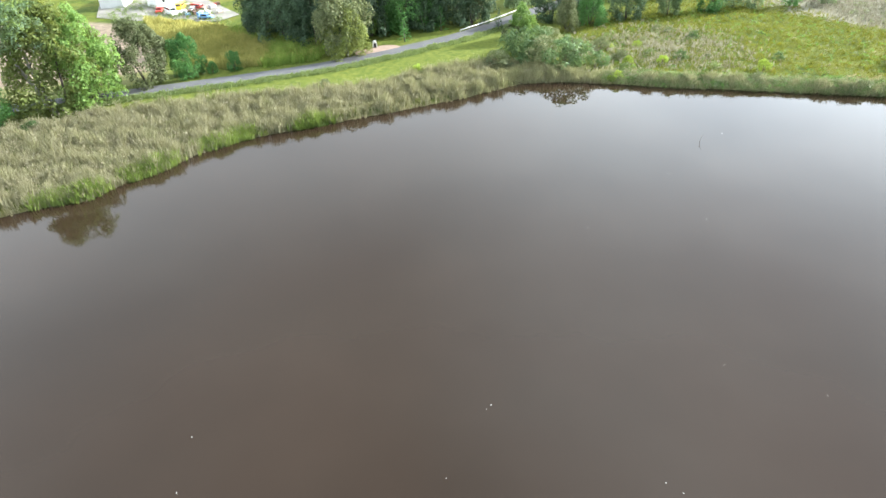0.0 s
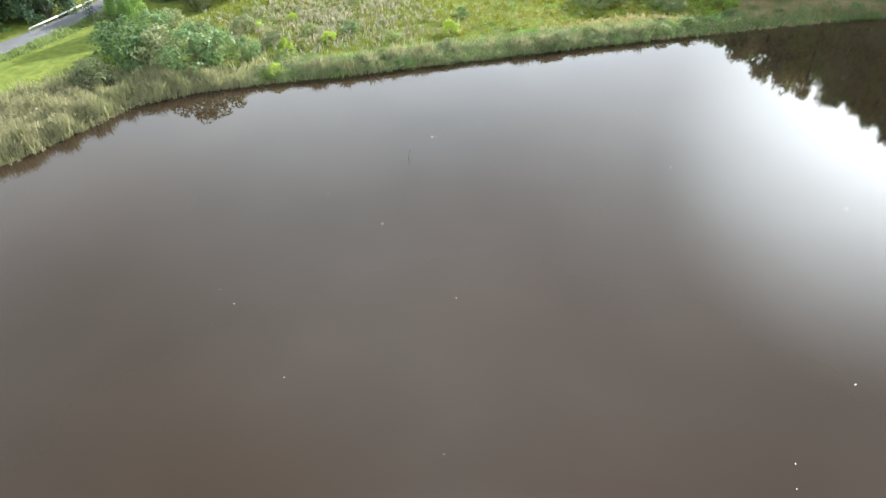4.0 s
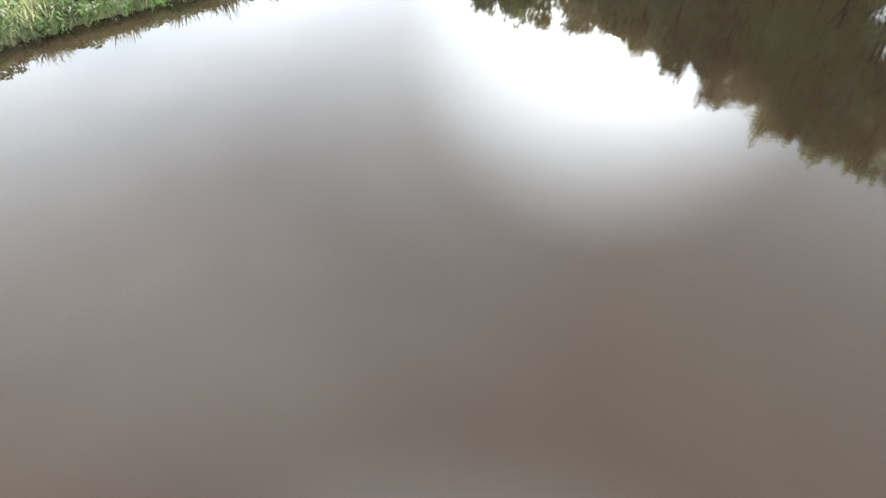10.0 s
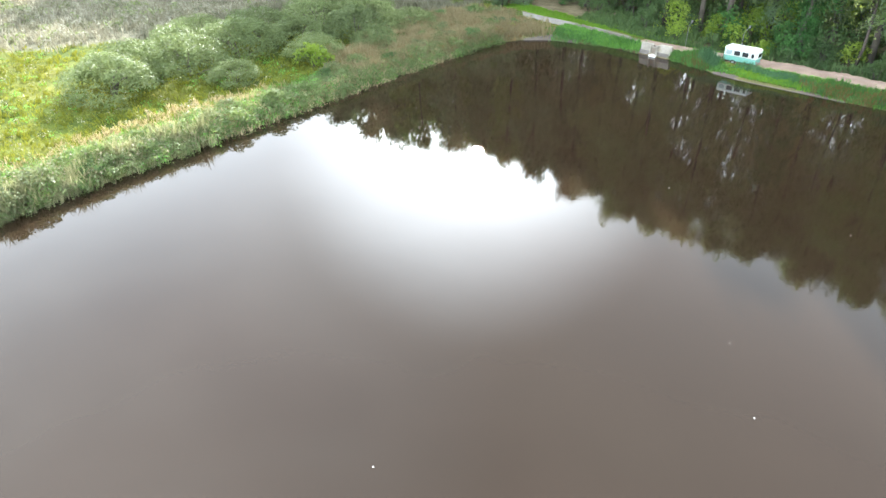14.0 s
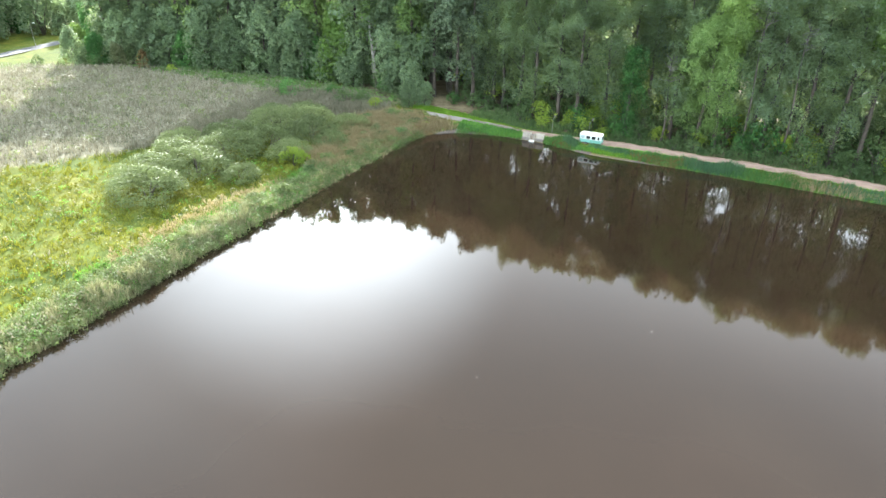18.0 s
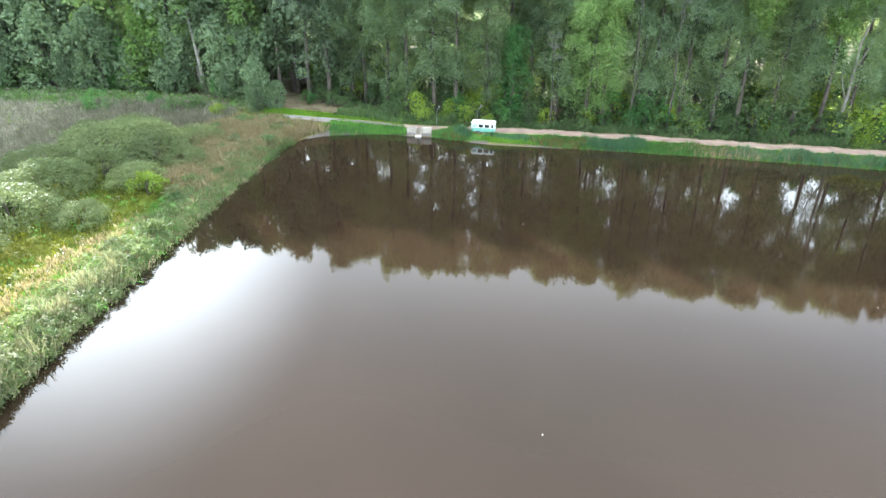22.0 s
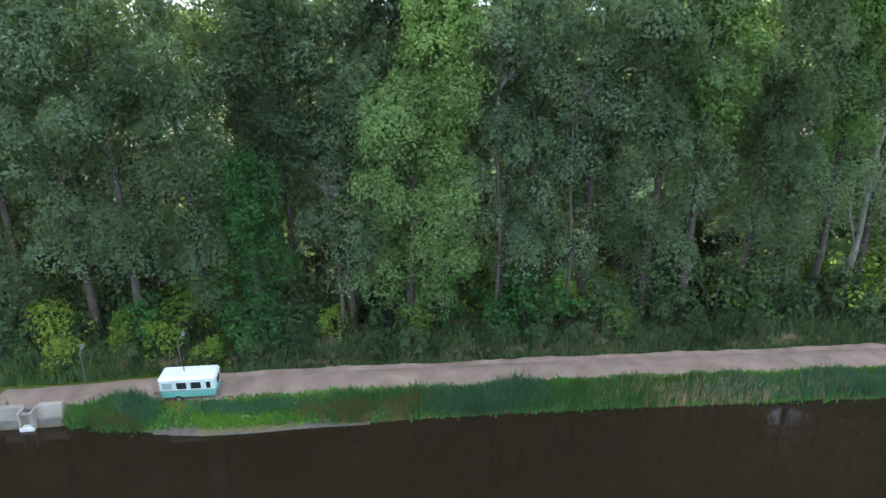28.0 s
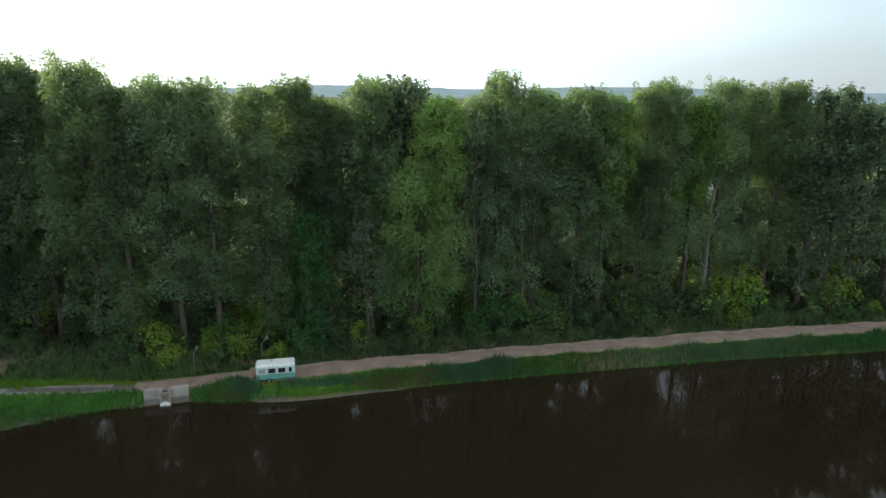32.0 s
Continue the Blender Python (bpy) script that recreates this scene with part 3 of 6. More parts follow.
ROAD = [(70, -262), (48, -236), (34.5, -219.5), (28.4, -212), (13.5, -191.2), (0, -173.8), (-5, -168.4), (-16.5, -158.3), (-31, -147.6), (-45, -140.2), (-57, -135.6), (-78, -124), (-104, -103), (-126, -72), (-143, -35),
        (-156, 2), (-163, 22), (-172, 45), (-195, 90)]


def path_y(x):
    return float(np.interp(x, [p[0] for p in PATH_LINE], [p[1] for p in PATH_LINE]))


def shore_gap(x, y):
    """Metres from the water's edge: positive on land."""
    d = line_gap(POND + POND[:1], x, y)
    return np.where(inside(POND, x, y), -d, d)


def height(x, y):
    x, y = np.asarray(x, float), np.asarray(y, float)
    d = shore_gap(x, y)
    z = np.where(d < 0, np.maximum(-1.6, 0.45 * d - 0.1), -0.1 + 0.82 * np.clip(d / 1.8, 0, 1) ** 0.7)
    land = np.clip(d / 4, 0, 1)
    z = z + land * (0.10 * np.sin(x * 0.21 + 1.3 * np.sin(y * 0.13)) + 0.07 * np.sin(y * 0.33 + x * 0.11))
    py = np.interp(x, [p[0] for p in PATH_LINE], [p[1] for p in PATH_LINE])
    behind = y - py
    near = np.clip((x + 6) / 6, 0, 1)
    ditch = np.exp(-((behind - 3.4) / 1.1) ** 2) * 1.0 * near
    flat = np.exp(-(behind / 2.0) ** 4) * np.clip((x + 16) / 4, 0, 1)
    z = z * (1 - flat) + (0.8 + 0.4 * np.clip((x - 12) / 6, 0, 1)) * flat - ditch
    r = np.exp(-(line_gap(ROAD, x, y) / 4.0) ** 4)
    return z * (1 - r) + 1.05 * r


def ground_z(x, y):
    return float(height(np.array([x]), np.array([y]))[0])


# ---- ground, water ----
MEADOW_EDGE = [(-200, -110), (-75, -80), (-61, -55.6), (-55.5, -48.4), (-51, -39.5), (-54, -24.5), (-39, -6.7), (-30, 4), (-60, 8), (-112, 8), (-134, -8), (-148, -60)]
LAWN = [(41, -209), (27, -196), (15, -175.5), (2, -152.5), (-17, -136), (-30, -133), (-47, -134), (-28.8, -143.5), (-13.6, -154.9), (-1.9, -165.2), (3.4, -171.2), (17, -188.8), (31.8, -209.5)]
GREEN_STRIP = [(-27, 7.2), (-27, 10.2), (-12, 7.8), (0, 7.0), (9, 6.4), (9, 4.8), (0, 4.6), (-12, 5.0)]
FIELD = [(33, -223), (21, -212), (10, -199), (-8, -215), (-28, -245), (-10, -300), (60, -330), (90, -290)]


def steps(spans):
    out = [spans[0][0]]
    for _, b, s in spans:
        while out[-1] < b - 1e-6:
            out.append(min(b, out[-1] + s))
    return np.array(out)


def build_ground():
    xs = steps([(-4800, -800, 800), (-800, -240, 80), (-240, -70, 10), (-70, -20, 2.5), (-20, 90, 1.4), (90, 200, 6), (200, 600, 60), (600, 5000, 800)])
    ys = steps([(-4800, -800, 800), (-800, -300, 80), (-300, -215, 8), (-215, -120, 2.0), (-120, -22, 2.5), (-22, 26, 0.9), (26, 60, 5), (60, 240, 20), (240, 700, 60), (700, 5000, 800)])
    X, Y = np.meshgrid(xs, ys, indexing="ij")
    Z = height(X.ravel(), Y.ravel()).reshape(X.shape)
    nx, ny = X.shape
    me = bpy.data.meshes.new("ground")
    idx = np.arange(nx * ny).reshape(nx, ny)
    f = np.stack([idx[:-1, :-1], idx[1:, :-1], idx[1:, 1:], idx[:-1, 1:]], -1).reshape(-1, 4)
    me.from_pydata(np.stack([X, Y, Z], -1).reshape(-1, 3).tolist(), [], f.tolist())
    x, y = X.ravel(), Y.ravel()
    d = shore_gap(x, y)
    cover = np.zeros((nx * ny, 4), np.float32)
    py = np.interp(x, [p[0] for p in PATH_LINE], [p[1] for p in PATH_LINE])
    wood = np.clip((y - py - 3.0) / 1.5, 0, 1) * (x > -48) * (y < 40)
    cover[:, 0] = np.maximum.reduce([np.clip(0.7 - d / 0.9, 0, 1) * (d > -3), inside(FIELD, x, y) * 1.0, wood * 0.75, (y > 52) * (y < 120) * (x > -20) * 0.9])
    cover[:, 1] = inside(MEADOW_EDGE, x, y) * 0.9
    strip = inside(GREEN_STRIP, x, y)
    cover[strip, 0] = 0.0
    cover[:, 2] = np.maximum.reduce([inside(LAWN, x, y) * 1.0, strip * 1.0, (np.abs(y - py) < 5) * (y < py + 3) * (x > -14) * (d > 0.6) * 0.85,
                                     (line_gap(ROAD, x, y) < 14) * (y < -120) * 0.7])
    col = me.color_attributes.new("cover", "FLOAT_COLOR", "POINT")
    col.data.foreach_set("color", cover.ravel())
    me.materials.append(M["ground"])
    me.polygons.foreach_set("use_smooth", [True] * len(me.polygons))
    me.update()
    solid("ground", me, M["ground"], "uneven grass land round a pond", "ground", "structure")


build_ground()


def build_water():
    v = [(x, y, 0.0) for x, y in [(-22, 4), (-22, -215), (192, -215), (192, 4)]]
    # the sheet runs a little under the banks
    solid("water", mesh_from("water", v, [(0, 1, 2, 3)], M["water"]), M["water"], "calm brown turbid pond water with mirrored trees", "water", "structure")


build_water()


def ribbon(line, half, mat, lift, name, step=1.5, crown_h=0.04, ragged=0.0, seed=3):
    """A strip of road or path that follows the ground."""
    r = np.random.default_rng(seed)
    pts = []
    for (x0, y0), (x1, y1) in zip(line, line[1:]):
        n = max(1, int(math.hypot(x1 - x0, y1 - y0) / step))
        pts += [(x0 + (x1 - x0) * i / n, y0 + (y1 - y0) * i / n) for i in range(n)]
    pts.append(line[-1])
    p = np.array(pts)
    for _ in range(4):
        p[1:-1] = 0.25 * p[:-2] + 0.5 * p[1:-1] + 0.25 * p[2:]
    d = np.gradient(p, axis=0)
    nrm = np.stack([-d[:, 1], d[:, 0]], 1) / np.linalg.norm(d, axis=1, keepdims=True)
    offs = np.array([-1.0, -0.6, 0.0, 0.6, 1.0]) * half
    rag = np.cumsum(r.normal(0, ragged, (len(p), 2)), 0)
    rag -= np.linspace(0, 1, len(p))[:, None] * rag[-1] * 0.8
    rag = np.clip(rag, -0.35, 0.35)
    verts, faces = [], []
    for i in range(len(p)):
        for k, o in enumerate(offs):
            q = p[i] + nrm[i] * (o + (rag[i, 0] if k == 0 else rag[i, 1] if k == 4 else 0))
            verts.append((q[0], q[1], ground_z(q[0], q[1]) + lift + crown_h * (1 - (o / half) ** 2) - (0.06 if k in (0, 4) else 0)))
    for i in range(len(p) - 1):
        for k in range(4):
            a = i * 5 + k
            faces.append((a, a + 5, a + 6, a + 1))
    return mesh_from(name, verts, faces, mat, True)


solid("path", ribbon(PATH_LINE[2:], 1.55, M["gravel"], 0.06, "path", 0.8, 0.05, 0.06), M["gravel"], "pale dusty gravel track along the pond bank", "path", "structure")
solid("path", ribbon(PATH_LINE[:4], 0.8, M["mud"], 0.04, "path", 1.0, 0.03, 0.08), M["mud"], "faint worn earth track in the grass", "path", "structure")
solid("road", ribbon(ROAD, 2.6, M["asphalt"], 0.08, "road", 3.0, 0.05), M["asphalt"], "narrow grey asphalt country road", "road", "structure")

# ---- sluice ----


def build_sluice():
    ob = thing("sluice", "small pale concrete pond outlet with two wing walls", "sluice", (0, 0, 0))
    for x0, x1, top in ((0.15, 1.62, 1.32), (2.5, 4.05, 1.36)):
        bm = bmesh.new()
        v = [bm.verts.new(p) for p in [(x0, 0.0, -1.0), (x1, 0.0, -1.0), (x1, 0.35, top), (x0, 0.35, top), (x0, 0.9, -1.0), (x1, 0.9, -1.0), (x1, 0.75, top), (x0, 0.75, top)]]
        for f in [(0, 1, 2, 3), (5, 4, 7, 6), (3, 2, 6, 7), (1, 5, 6, 2), (4, 0, 3, 7), (4, 5, 1, 0)]:
            bm.faces.new([v[i] for i in f])
        bmesh.ops.bevel(bm, geom=bm.edges[:], offset=0.03, segments=2, affect="EDGES")
        w = part("wing_wall", bm, M["concrete"], ob)
        part("waterline_band", box(x0 + 0.02, x1 - 0.02, -0.012, 0.06, -0.4, 0.55, 0.01), M["concrete_dark"], w, "damp stained foot of the wall")
    for x in (1.6, 2.36):
        part("pillar", box(x, x + 0.16, -0.4, 0.6, -1.0, 1.28, 0.015), M["concrete"], ob)
    part("sill", box(1.62, 2.5, -0.48, 0.1, -1.0, 0.25, 0.02), M["white"], ob, "whitish concrete sill")
    part("crossbeam", box(1.56, 2.56, -0.2, 0.05, 1.02, 1.14, 0.015), M["concrete"], ob)
    part("back_panel", box(1.77, 2.35, 0.3, 0.45, -1.0, 1.2, 0.01), M["concrete_dark"], ob)
    for i in range(4):
        part("stop_plank", box(1.765, 2.355, -0.06, 0.0, 0.26 + i * 0.19, 0.44 + i * 0.19, 0.008), M["wood"], ob)
    bm = cylinder(0.022, (2.06, -0.1, 1.0), (2.06, -0.1, 1.5), 8)
    part("lift_rod", bm, M["rust"], ob)


build_sluice()

# ---- site caravan ----


def window_part(parent, x0, x1, z0, z1, y, mat, label):
    w = part("window", box(x0, x1, y - 0.03, y + 0.02, z0, z1, 0.02, segments=2), M["white"], parent, label)
    part("pane", box(x0 + 0.05, x1 - 0.05, y - 0.04, y - 0.02, z0 + 0.05, z1 - 0.05, 0.01), mat, w)


def build_caravan():
    ob = thing("caravan", "old mint green caravan with white roof on the bank", "caravan", (10.15, 0.6, 0.62), rz=-2.0)
    ob.scale = (0.89, 0.89, 0.89)
    L, W = 4.15, 1.85

    def shell(z0, z1, inset0, inset1, crown_h=0.0):
        """Rounded box band from z0 to z1."""
        bm = bmesh.new()
        rings = []
        for z, ins in ((z0, inset0), (z1, inset1)):
            ring = []
            for cx, cy, a0 in ((L - 0.22, 0.22, -90), (L - 0.22, W - 0.22, 0), (0.22, W - 0.22, 90), (0.22, 0.22, 180)):
                for k in range(4):
                    a = radians(a0 + 30 * k)
                    ring.append(bm.verts.new((cx + (0.22 - ins) * math.cos(a), cy + (0.22 - ins) * math.sin(a), z)))
            rings.append(ring)
        n = len(rings[0])
        for k in range(n):
            bm.faces.new((rings[0][k], rings[0][(k + 1) % n], rings[1][(k + 1) % n], rings[1][k]))
        bm.faces.new(rings[0][::-1])
        bm.faces.new(rings[1])
        return bm

    part("lower_body", shell(0.5, 1.12, 0.06, 0.0), M["mint"], ob, "mint green lower panels")
    part("upper_body", shell(1.12, 1.98, 0.0, 0.03), M["mint_pale"], ob, "pale mint upper panels")
    roof = part("roof", shell(1.98, 2.12, -0.03, 0.05), M["white"], ob, "white roof")
    part("roof_crown", shell(2.12, 2.2, 0.05, 0.2), M["white"], roof)
    part("chimney", cylinder(0.05, (1.72, 1.0, 2.18), (1.72, 1.0, 2.55), 10), M["steel"], roof, "thin dark stove pipe")
    part("trim", box(0.02, L - 0.02, -0.022, 0.0, 1.09, 1.14, 0.006), M["steel"], ob)
    window_part(ob, 0.25, 1.08, 1.2, 1.85, 0.0, M["curtain"], "blanked pale window")
    window_part(ob, 1.28, 2.12, 1.2, 1.85, 0.0, M["glass"], "dark side window")
    window_part(ob, 2.32, 3.18, 1.2, 1.85, 0.0, M["glass"], "dark side window")
    window_part(ob, 3.45, 3.88, 1.2, 1.85, 0.0, M["glass"], "narrow dark side window")
    e = part("end_window", box(L - 0.02, L + 0.03, 0.4, W - 0.4, 1.2, 1.85, 0.02), M["white"], ob)
    part("pane", box(L + 0.02, L + 0.04, 0.46, W - 0.46, 1.26, 1.79, 0.008), M["glass"], e)
    for x, y in ((1.35, 0.12), (1.35, W - 0.12)):
        t = part("wheel", cylinder(0.31, (x, y - 0.09, 0.33), (x, y + 0.09, 0.33), 20), M["rubber"], ob)
        part("rim", cylinder(0.17, (x, y - 0.1, 0.33), (x, y + 0.1, 0.33), 14), M["steel"], t)
        part("mudguard", box(x - 0.42, x + 0.42, y - 0.1, y + 0.1, 0.62, 0.68, 0.02), M["mint"], t)
    part("chassis", box(0.15, L - 0.1, 0.3, W - 0.3, 0.36, 0.5, 0.02), M["rust"], ob)
    bar = part("drawbar", tubes_mesh("drawbar", [([(0.2, 0.6, 0.42), (-0.75, W / 2, 0.38)], [0.04, 0.035]), ([(0.2, W - 0.6, 0.42), (-0.75, W / 2, 0.38)], [0.04, 0.035])], M["rust"]), M["rust"], ob)
    part("jockey_stand", cylinder(0.03, (-0.7, W / 2, 0.0), (-0.7, W / 2, 0.55), 8), M["rust"], bar)
    for x in (0.3, L - 0.35):
        part("corner_prop", cylinder(0.03, (x, 0.3, 0.0), (x, 0.3, 0.42), 8), M["rust"], ob)
    for y in (0.25, W - 0.25):
        part("tail_lamp", box(L - 0.01, L + 0.03, y - 0.08, y + 0.08, 0.72, 0.86, 0.01), M["red"], ob)
    part("bumper", box(L, L + 0.08, 0.2, W - 0.2, 0.55, 0.66, 0.02), M["steel"], ob)


build_caravan()


def build_posts():
    post = None
    for x, y, h in ((4.3, 3.6, 3.0), (10.75, 4.0, 3.3)):
        if post is None:
            z = ground_z(x, y)
            post = thing("fence_post", "bent grey metal post beside the track", "post", (x, y, z), "bent posts")
            part("shaft", tubes_mesh("shaft", [([(0, 0, -0.2), (0, 0, 2.4), (0.06, -0.05, 2.6), (0.42, -0.3, 3.15)], [0.034, 0.03, 0.03, 0.028])], M["steel"], 8), M["steel"], post)
            part("tip_plate", box(0.33, 0.5, -0.42, -0.2, 3.05, 3.3, 0.01), M["steel"], post)
        else:
            copy_thing(post, pose(x, y, ground_z(x, y), 0, 0, 14) @ Matrix.Scale(1.12, 4))


build_posts()

# ---- woods behind the track ----
SHAPES = [(29.6, 3.0, 0.06), (28.6, 3.4, 0.10), (30.0, 2.9, 0.14), (28.2, 3.5, 0.05), (29.3, 2.8, 0.2), (29.0, 3.2, 0.08)]
TALL = [poplar_meshes(h, 100 + i, M["leaf"], M["bark"], w * 1.12, b, 0.23, 126, 13, 1.9, 2.1, 0.16) for i, (h, w, b) in enumerate(SHAPES)]
# sunlight on these high crowns is put into a brighter leaf colour
TALL_LIGHT = [poplar_meshes(h, 110 + i, M["leaf_bright"], M["bark"], w, b, 0.235, 135, 11, 1.7, 1.9, 0.08) for i, (h, w, b) in enumerate([(28.8, 3.5, 0.56), (27.8, 3.3, 0.52)])]
BACK = [poplar_meshes(h, 125 + i, M["leaf_far"], M["bark"], w * 1.05, b + 0.03, 0.4, 46, 9, 1.85, 1.6, 0.22) for i, (h, w, b) in enumerate(SHAPES[:4])]
FAR = [poplar_meshes(h, 120 + i, M["leaf_haze"], M["bark"], w * 1.1, b, 0.56, 32, 9, 1.8, 1.5, 0.0) for i, (h, w, b) in enumerate(SHAPES[:4])]
FAR_ROW = [poplar_meshes(h, 140 + i, M["leaf_far"], M["bark"], w * 1.15, b + 0.1, 0.6, 28, 9, 1.8, 1.5, 0.0) for i, (h, w, b) in enumerate(SHAPES[:2])]
BACK_LIGHT = [poplar_meshes(h, 130 + i, M["leaf_light"], M["bark"], w * 1.1, 0.1, 0.58, 34, 9, 1.6, 1.2) for i, (h, w, b) in enumerate(SHAPES[:2])]
DARK_LABEL, LIGHT_LABEL = "tall dark green poplar in the row behind the track", "tall poplar behind the track, sunlight put into its lighter green"


def tall_tree(meshes, label, x, y, r, scale, group="poplars behind the track"):
    plant("poplar", meshes, ("trunk", "crown"), label, "tree", (x, y, ground_z(x, y)), r.uniform(0, 360), group, scale)


def build_poplars():
    r = np.random.default_rng(21)
    for off, spacing, x0, x1, front in ((8.4, 4.0, -22, 118, True), (14.5, 5.0, -26, 128, False)):
        x = x0
        while x < x1:
            px, py = x + r.uniform(-0.8, 0.8), path_y(max(-14, x)) + off + r.uniform(-1.2, 1.2) + (3 if x < -4 else 0)
            sight = 65.0 + (py - 9) * 0.845          # a gap through which a far house shows
            lit = min(abs(px - c) for c in (31.0, 49.3, 61.0, 92.0)) < 2.0
            if not (front and abs(px - 27.5) < 2.2) and abs(px - sight) > 1.6:
                if front and -14 < px < 76:
                    tall_tree(TALL_LIGHT[int(r.integers(0, 2))] if lit else TALL[int(r.integers(0, 6))], LIGHT_LABEL if lit else DARK_LABEL, px, py, r, r.uniform(0.94, 0.99) * (1.07 if px < -5 else 1.0))
                else:
                    tall_tree(BACK[int(r.integers(0, 4))], DARK_LABEL, px, py, r, (0.97 if front else 0.9) * r.uniform(0.95, 1.02) * (1.1 if px < -11 else 1.0))
            x += spacing * r.uniform(0.8, 1.2)


build_poplars()
for i in range(9):      # a thin third row
    x = -19 + 11.4 * i
    y = path_y(max(-14, x)) + 21.5 + 1.5 * math.sin(2.3 * i)
    if abs(x - 65 - (y - 9) * 0.845) > 3.2:
        tall_tree(FAR_ROW[i % 2], DARK_LABEL, x, y, np.random.default_rng(500 + i), 0.78 + 0.04 * math.sin(1.7 * i))
for x, y in ((25.6, 14.2), (29.4, 13.6)):
    tall_tree(BACK[1], DARK_LABEL, x, y, np.random.default_rng(int(x)), 1.0)
LIME = poplar_meshes(20.2, 31, M["leaf_light"], M["bark"], 4.4, 0.06, 0.2, 150, 10, 1.7, 4.0, 0.0, -0.25)
plant("lime_tree", LIME, ("trunk", "crown"), "broad light green tree standing before the poplars", "tree", (27.4, 8.2, ground_z(27.4, 8.2)))
HORNBEAM = poplar_meshes(15.4, 33, M["leaf_deep"], M["bark"], 2.3, 0.02, 0.19, 200, 8, 1.1, 4.2, 0.0, -0.6)
plant("hornbeam", HORNBEAM, ("trunk", "crown"), "narrow deep green tree beside the caravan", "tree", (15.8, 8.3, ground_z(15.8, 8.3)))
WILLOW = [bushy_meshes(4.2, 3.9, 3.5, 40 + i, M["leaf_grey"], M["bark"], 0.16, 105, 150, 0.42, 0.04, 6, 0.35) for i in range(3)]
for i, (x, y, s) in enumerate(((-31.6, -51.6, 1.05), (-36.5, -47.5, 1.0), (-32, -42.6, 1.05), (-34.5, -34.5, 1.1), (-39, -40, 1.0), (-36.5, -20.5, 1.2), (-29.5, -20.5, 1.0), (-33.5, -15.5, 1.05), (-25.5, -41, 0.6), (-41, -17, 0.95), (-26.5, -29.5, 0.7), (-24.8, -21.5, 0.65), (-40, -28, 1.0), (-38.5, -11, 0.9), (-28, -11.5, 0.7), (-44, -35, 0.85), (-33, -27, 0.9))):
    plant("willow_bush", WILLOW[i % 3], ("trunk", "crown"), "rounded grey-green willow bush in the meadow", "bush", (x, y, ground_z(x, y)), i * 77, "willow bushes", s * 1.12)
GREEN = [bushy_meshes(1.5, 1.5, 2.2, 50 + i, M["leaf_yellow"], M["bark"], 0.22, 220, 26, 0.5, 0.05, 4) for i in range(2)]
for i, (x, y, s) in enumerate(((-23.7, -32, 1.25), (-21.5, -80.5, 0.95), (-21.4, -99.5, 0.8), (-18.5, -106, 0.9), (-5.6, -147.4, 0.8))):
    plant("bush", GREEN[i % 2], ("trunk", "crown"), "fresh yellow-green bush near the reeds", "bush", (x, y, ground_z(x, y)), i * 50, "green bushes", s)

# ---- reeds and grass ----


def scatter(poly, n, seed, ragged=0.7):
    r = np.random.default_rng(seed)
    p = np.array(poly)
    lo, hi = p.min(0), p.max(0)
    out = np.zeros((0, 2))
    while len(out) < n:
        q = r.uniform(lo, hi, (n * 3, 2))
        q = q[inside(poly, q[:, 0], q[:, 1])]
        q = q + r.normal(0, ragged, q.shape)
        out = np.concatenate([out, q[shore_gap(q[:, 0], q[:, 1]) > -0.5]])
    return out[:n]


def blades(points, tall, wide, count, lean, seed, base=None, uneven=0.3):
    """Tufts of tapering blades, as long thin kites."""
    r = np.random.default_rng(seed)
    p = np.repeat(points, count, 0)
    n = len(p)
    z = np.repeat(height(points[:, 0], points[:, 1]), count) if base is None else np.full(n, base)
    a = r.uniform(0, 2 * math.pi, n)
    h = tall * r.uniform(0.55, 1.15, n)
    h *= 1 + uneven * (np.sin(p[:, 0] * 0.9 + 2 * np.sin(p[:, 1] * 0.5)) * np.sin(p[:, 1] * 0.8 + 1.5 * np.sin(p[:, 0] * 0.37)))
    w = wide * r.uniform(0.6, 1.3, n)
    foot = np.stack([p[:, 0] + r.normal(0, wide * 1.6, n), p[:, 1] + r.normal(0, wide * 1.6, n), np.maximum(z, -0.25) - 0.05], 1)
    side = np.stack([np.cos(a), np.sin(a), np.zeros(n)], 1) * w[:, None] * 0.5
    la = r.uniform(0, 2 * math.pi, n)
    tip = foot + np.stack([np.cos(la) * h * lean * r.uniform(0, 1, n), np.sin(la) * h * lean * r.uniform(0, 1, n), h], 1)
    mid = foot * 0.45 + tip * 0.55 - np.stack([np.cos(la), np.sin(la), 0 * la], 1) * (h * lean * 0.12)[:, None]
    return np.stack([foot - side * 0.5, foot + side * 0.5, mid + side, tip, mid - side], 1)


def stuff(name, corners, mat, label, category):
    ob = solid(name, quads_mesh(name, corners, mat), mat, label, category, "stuff")
    return ob


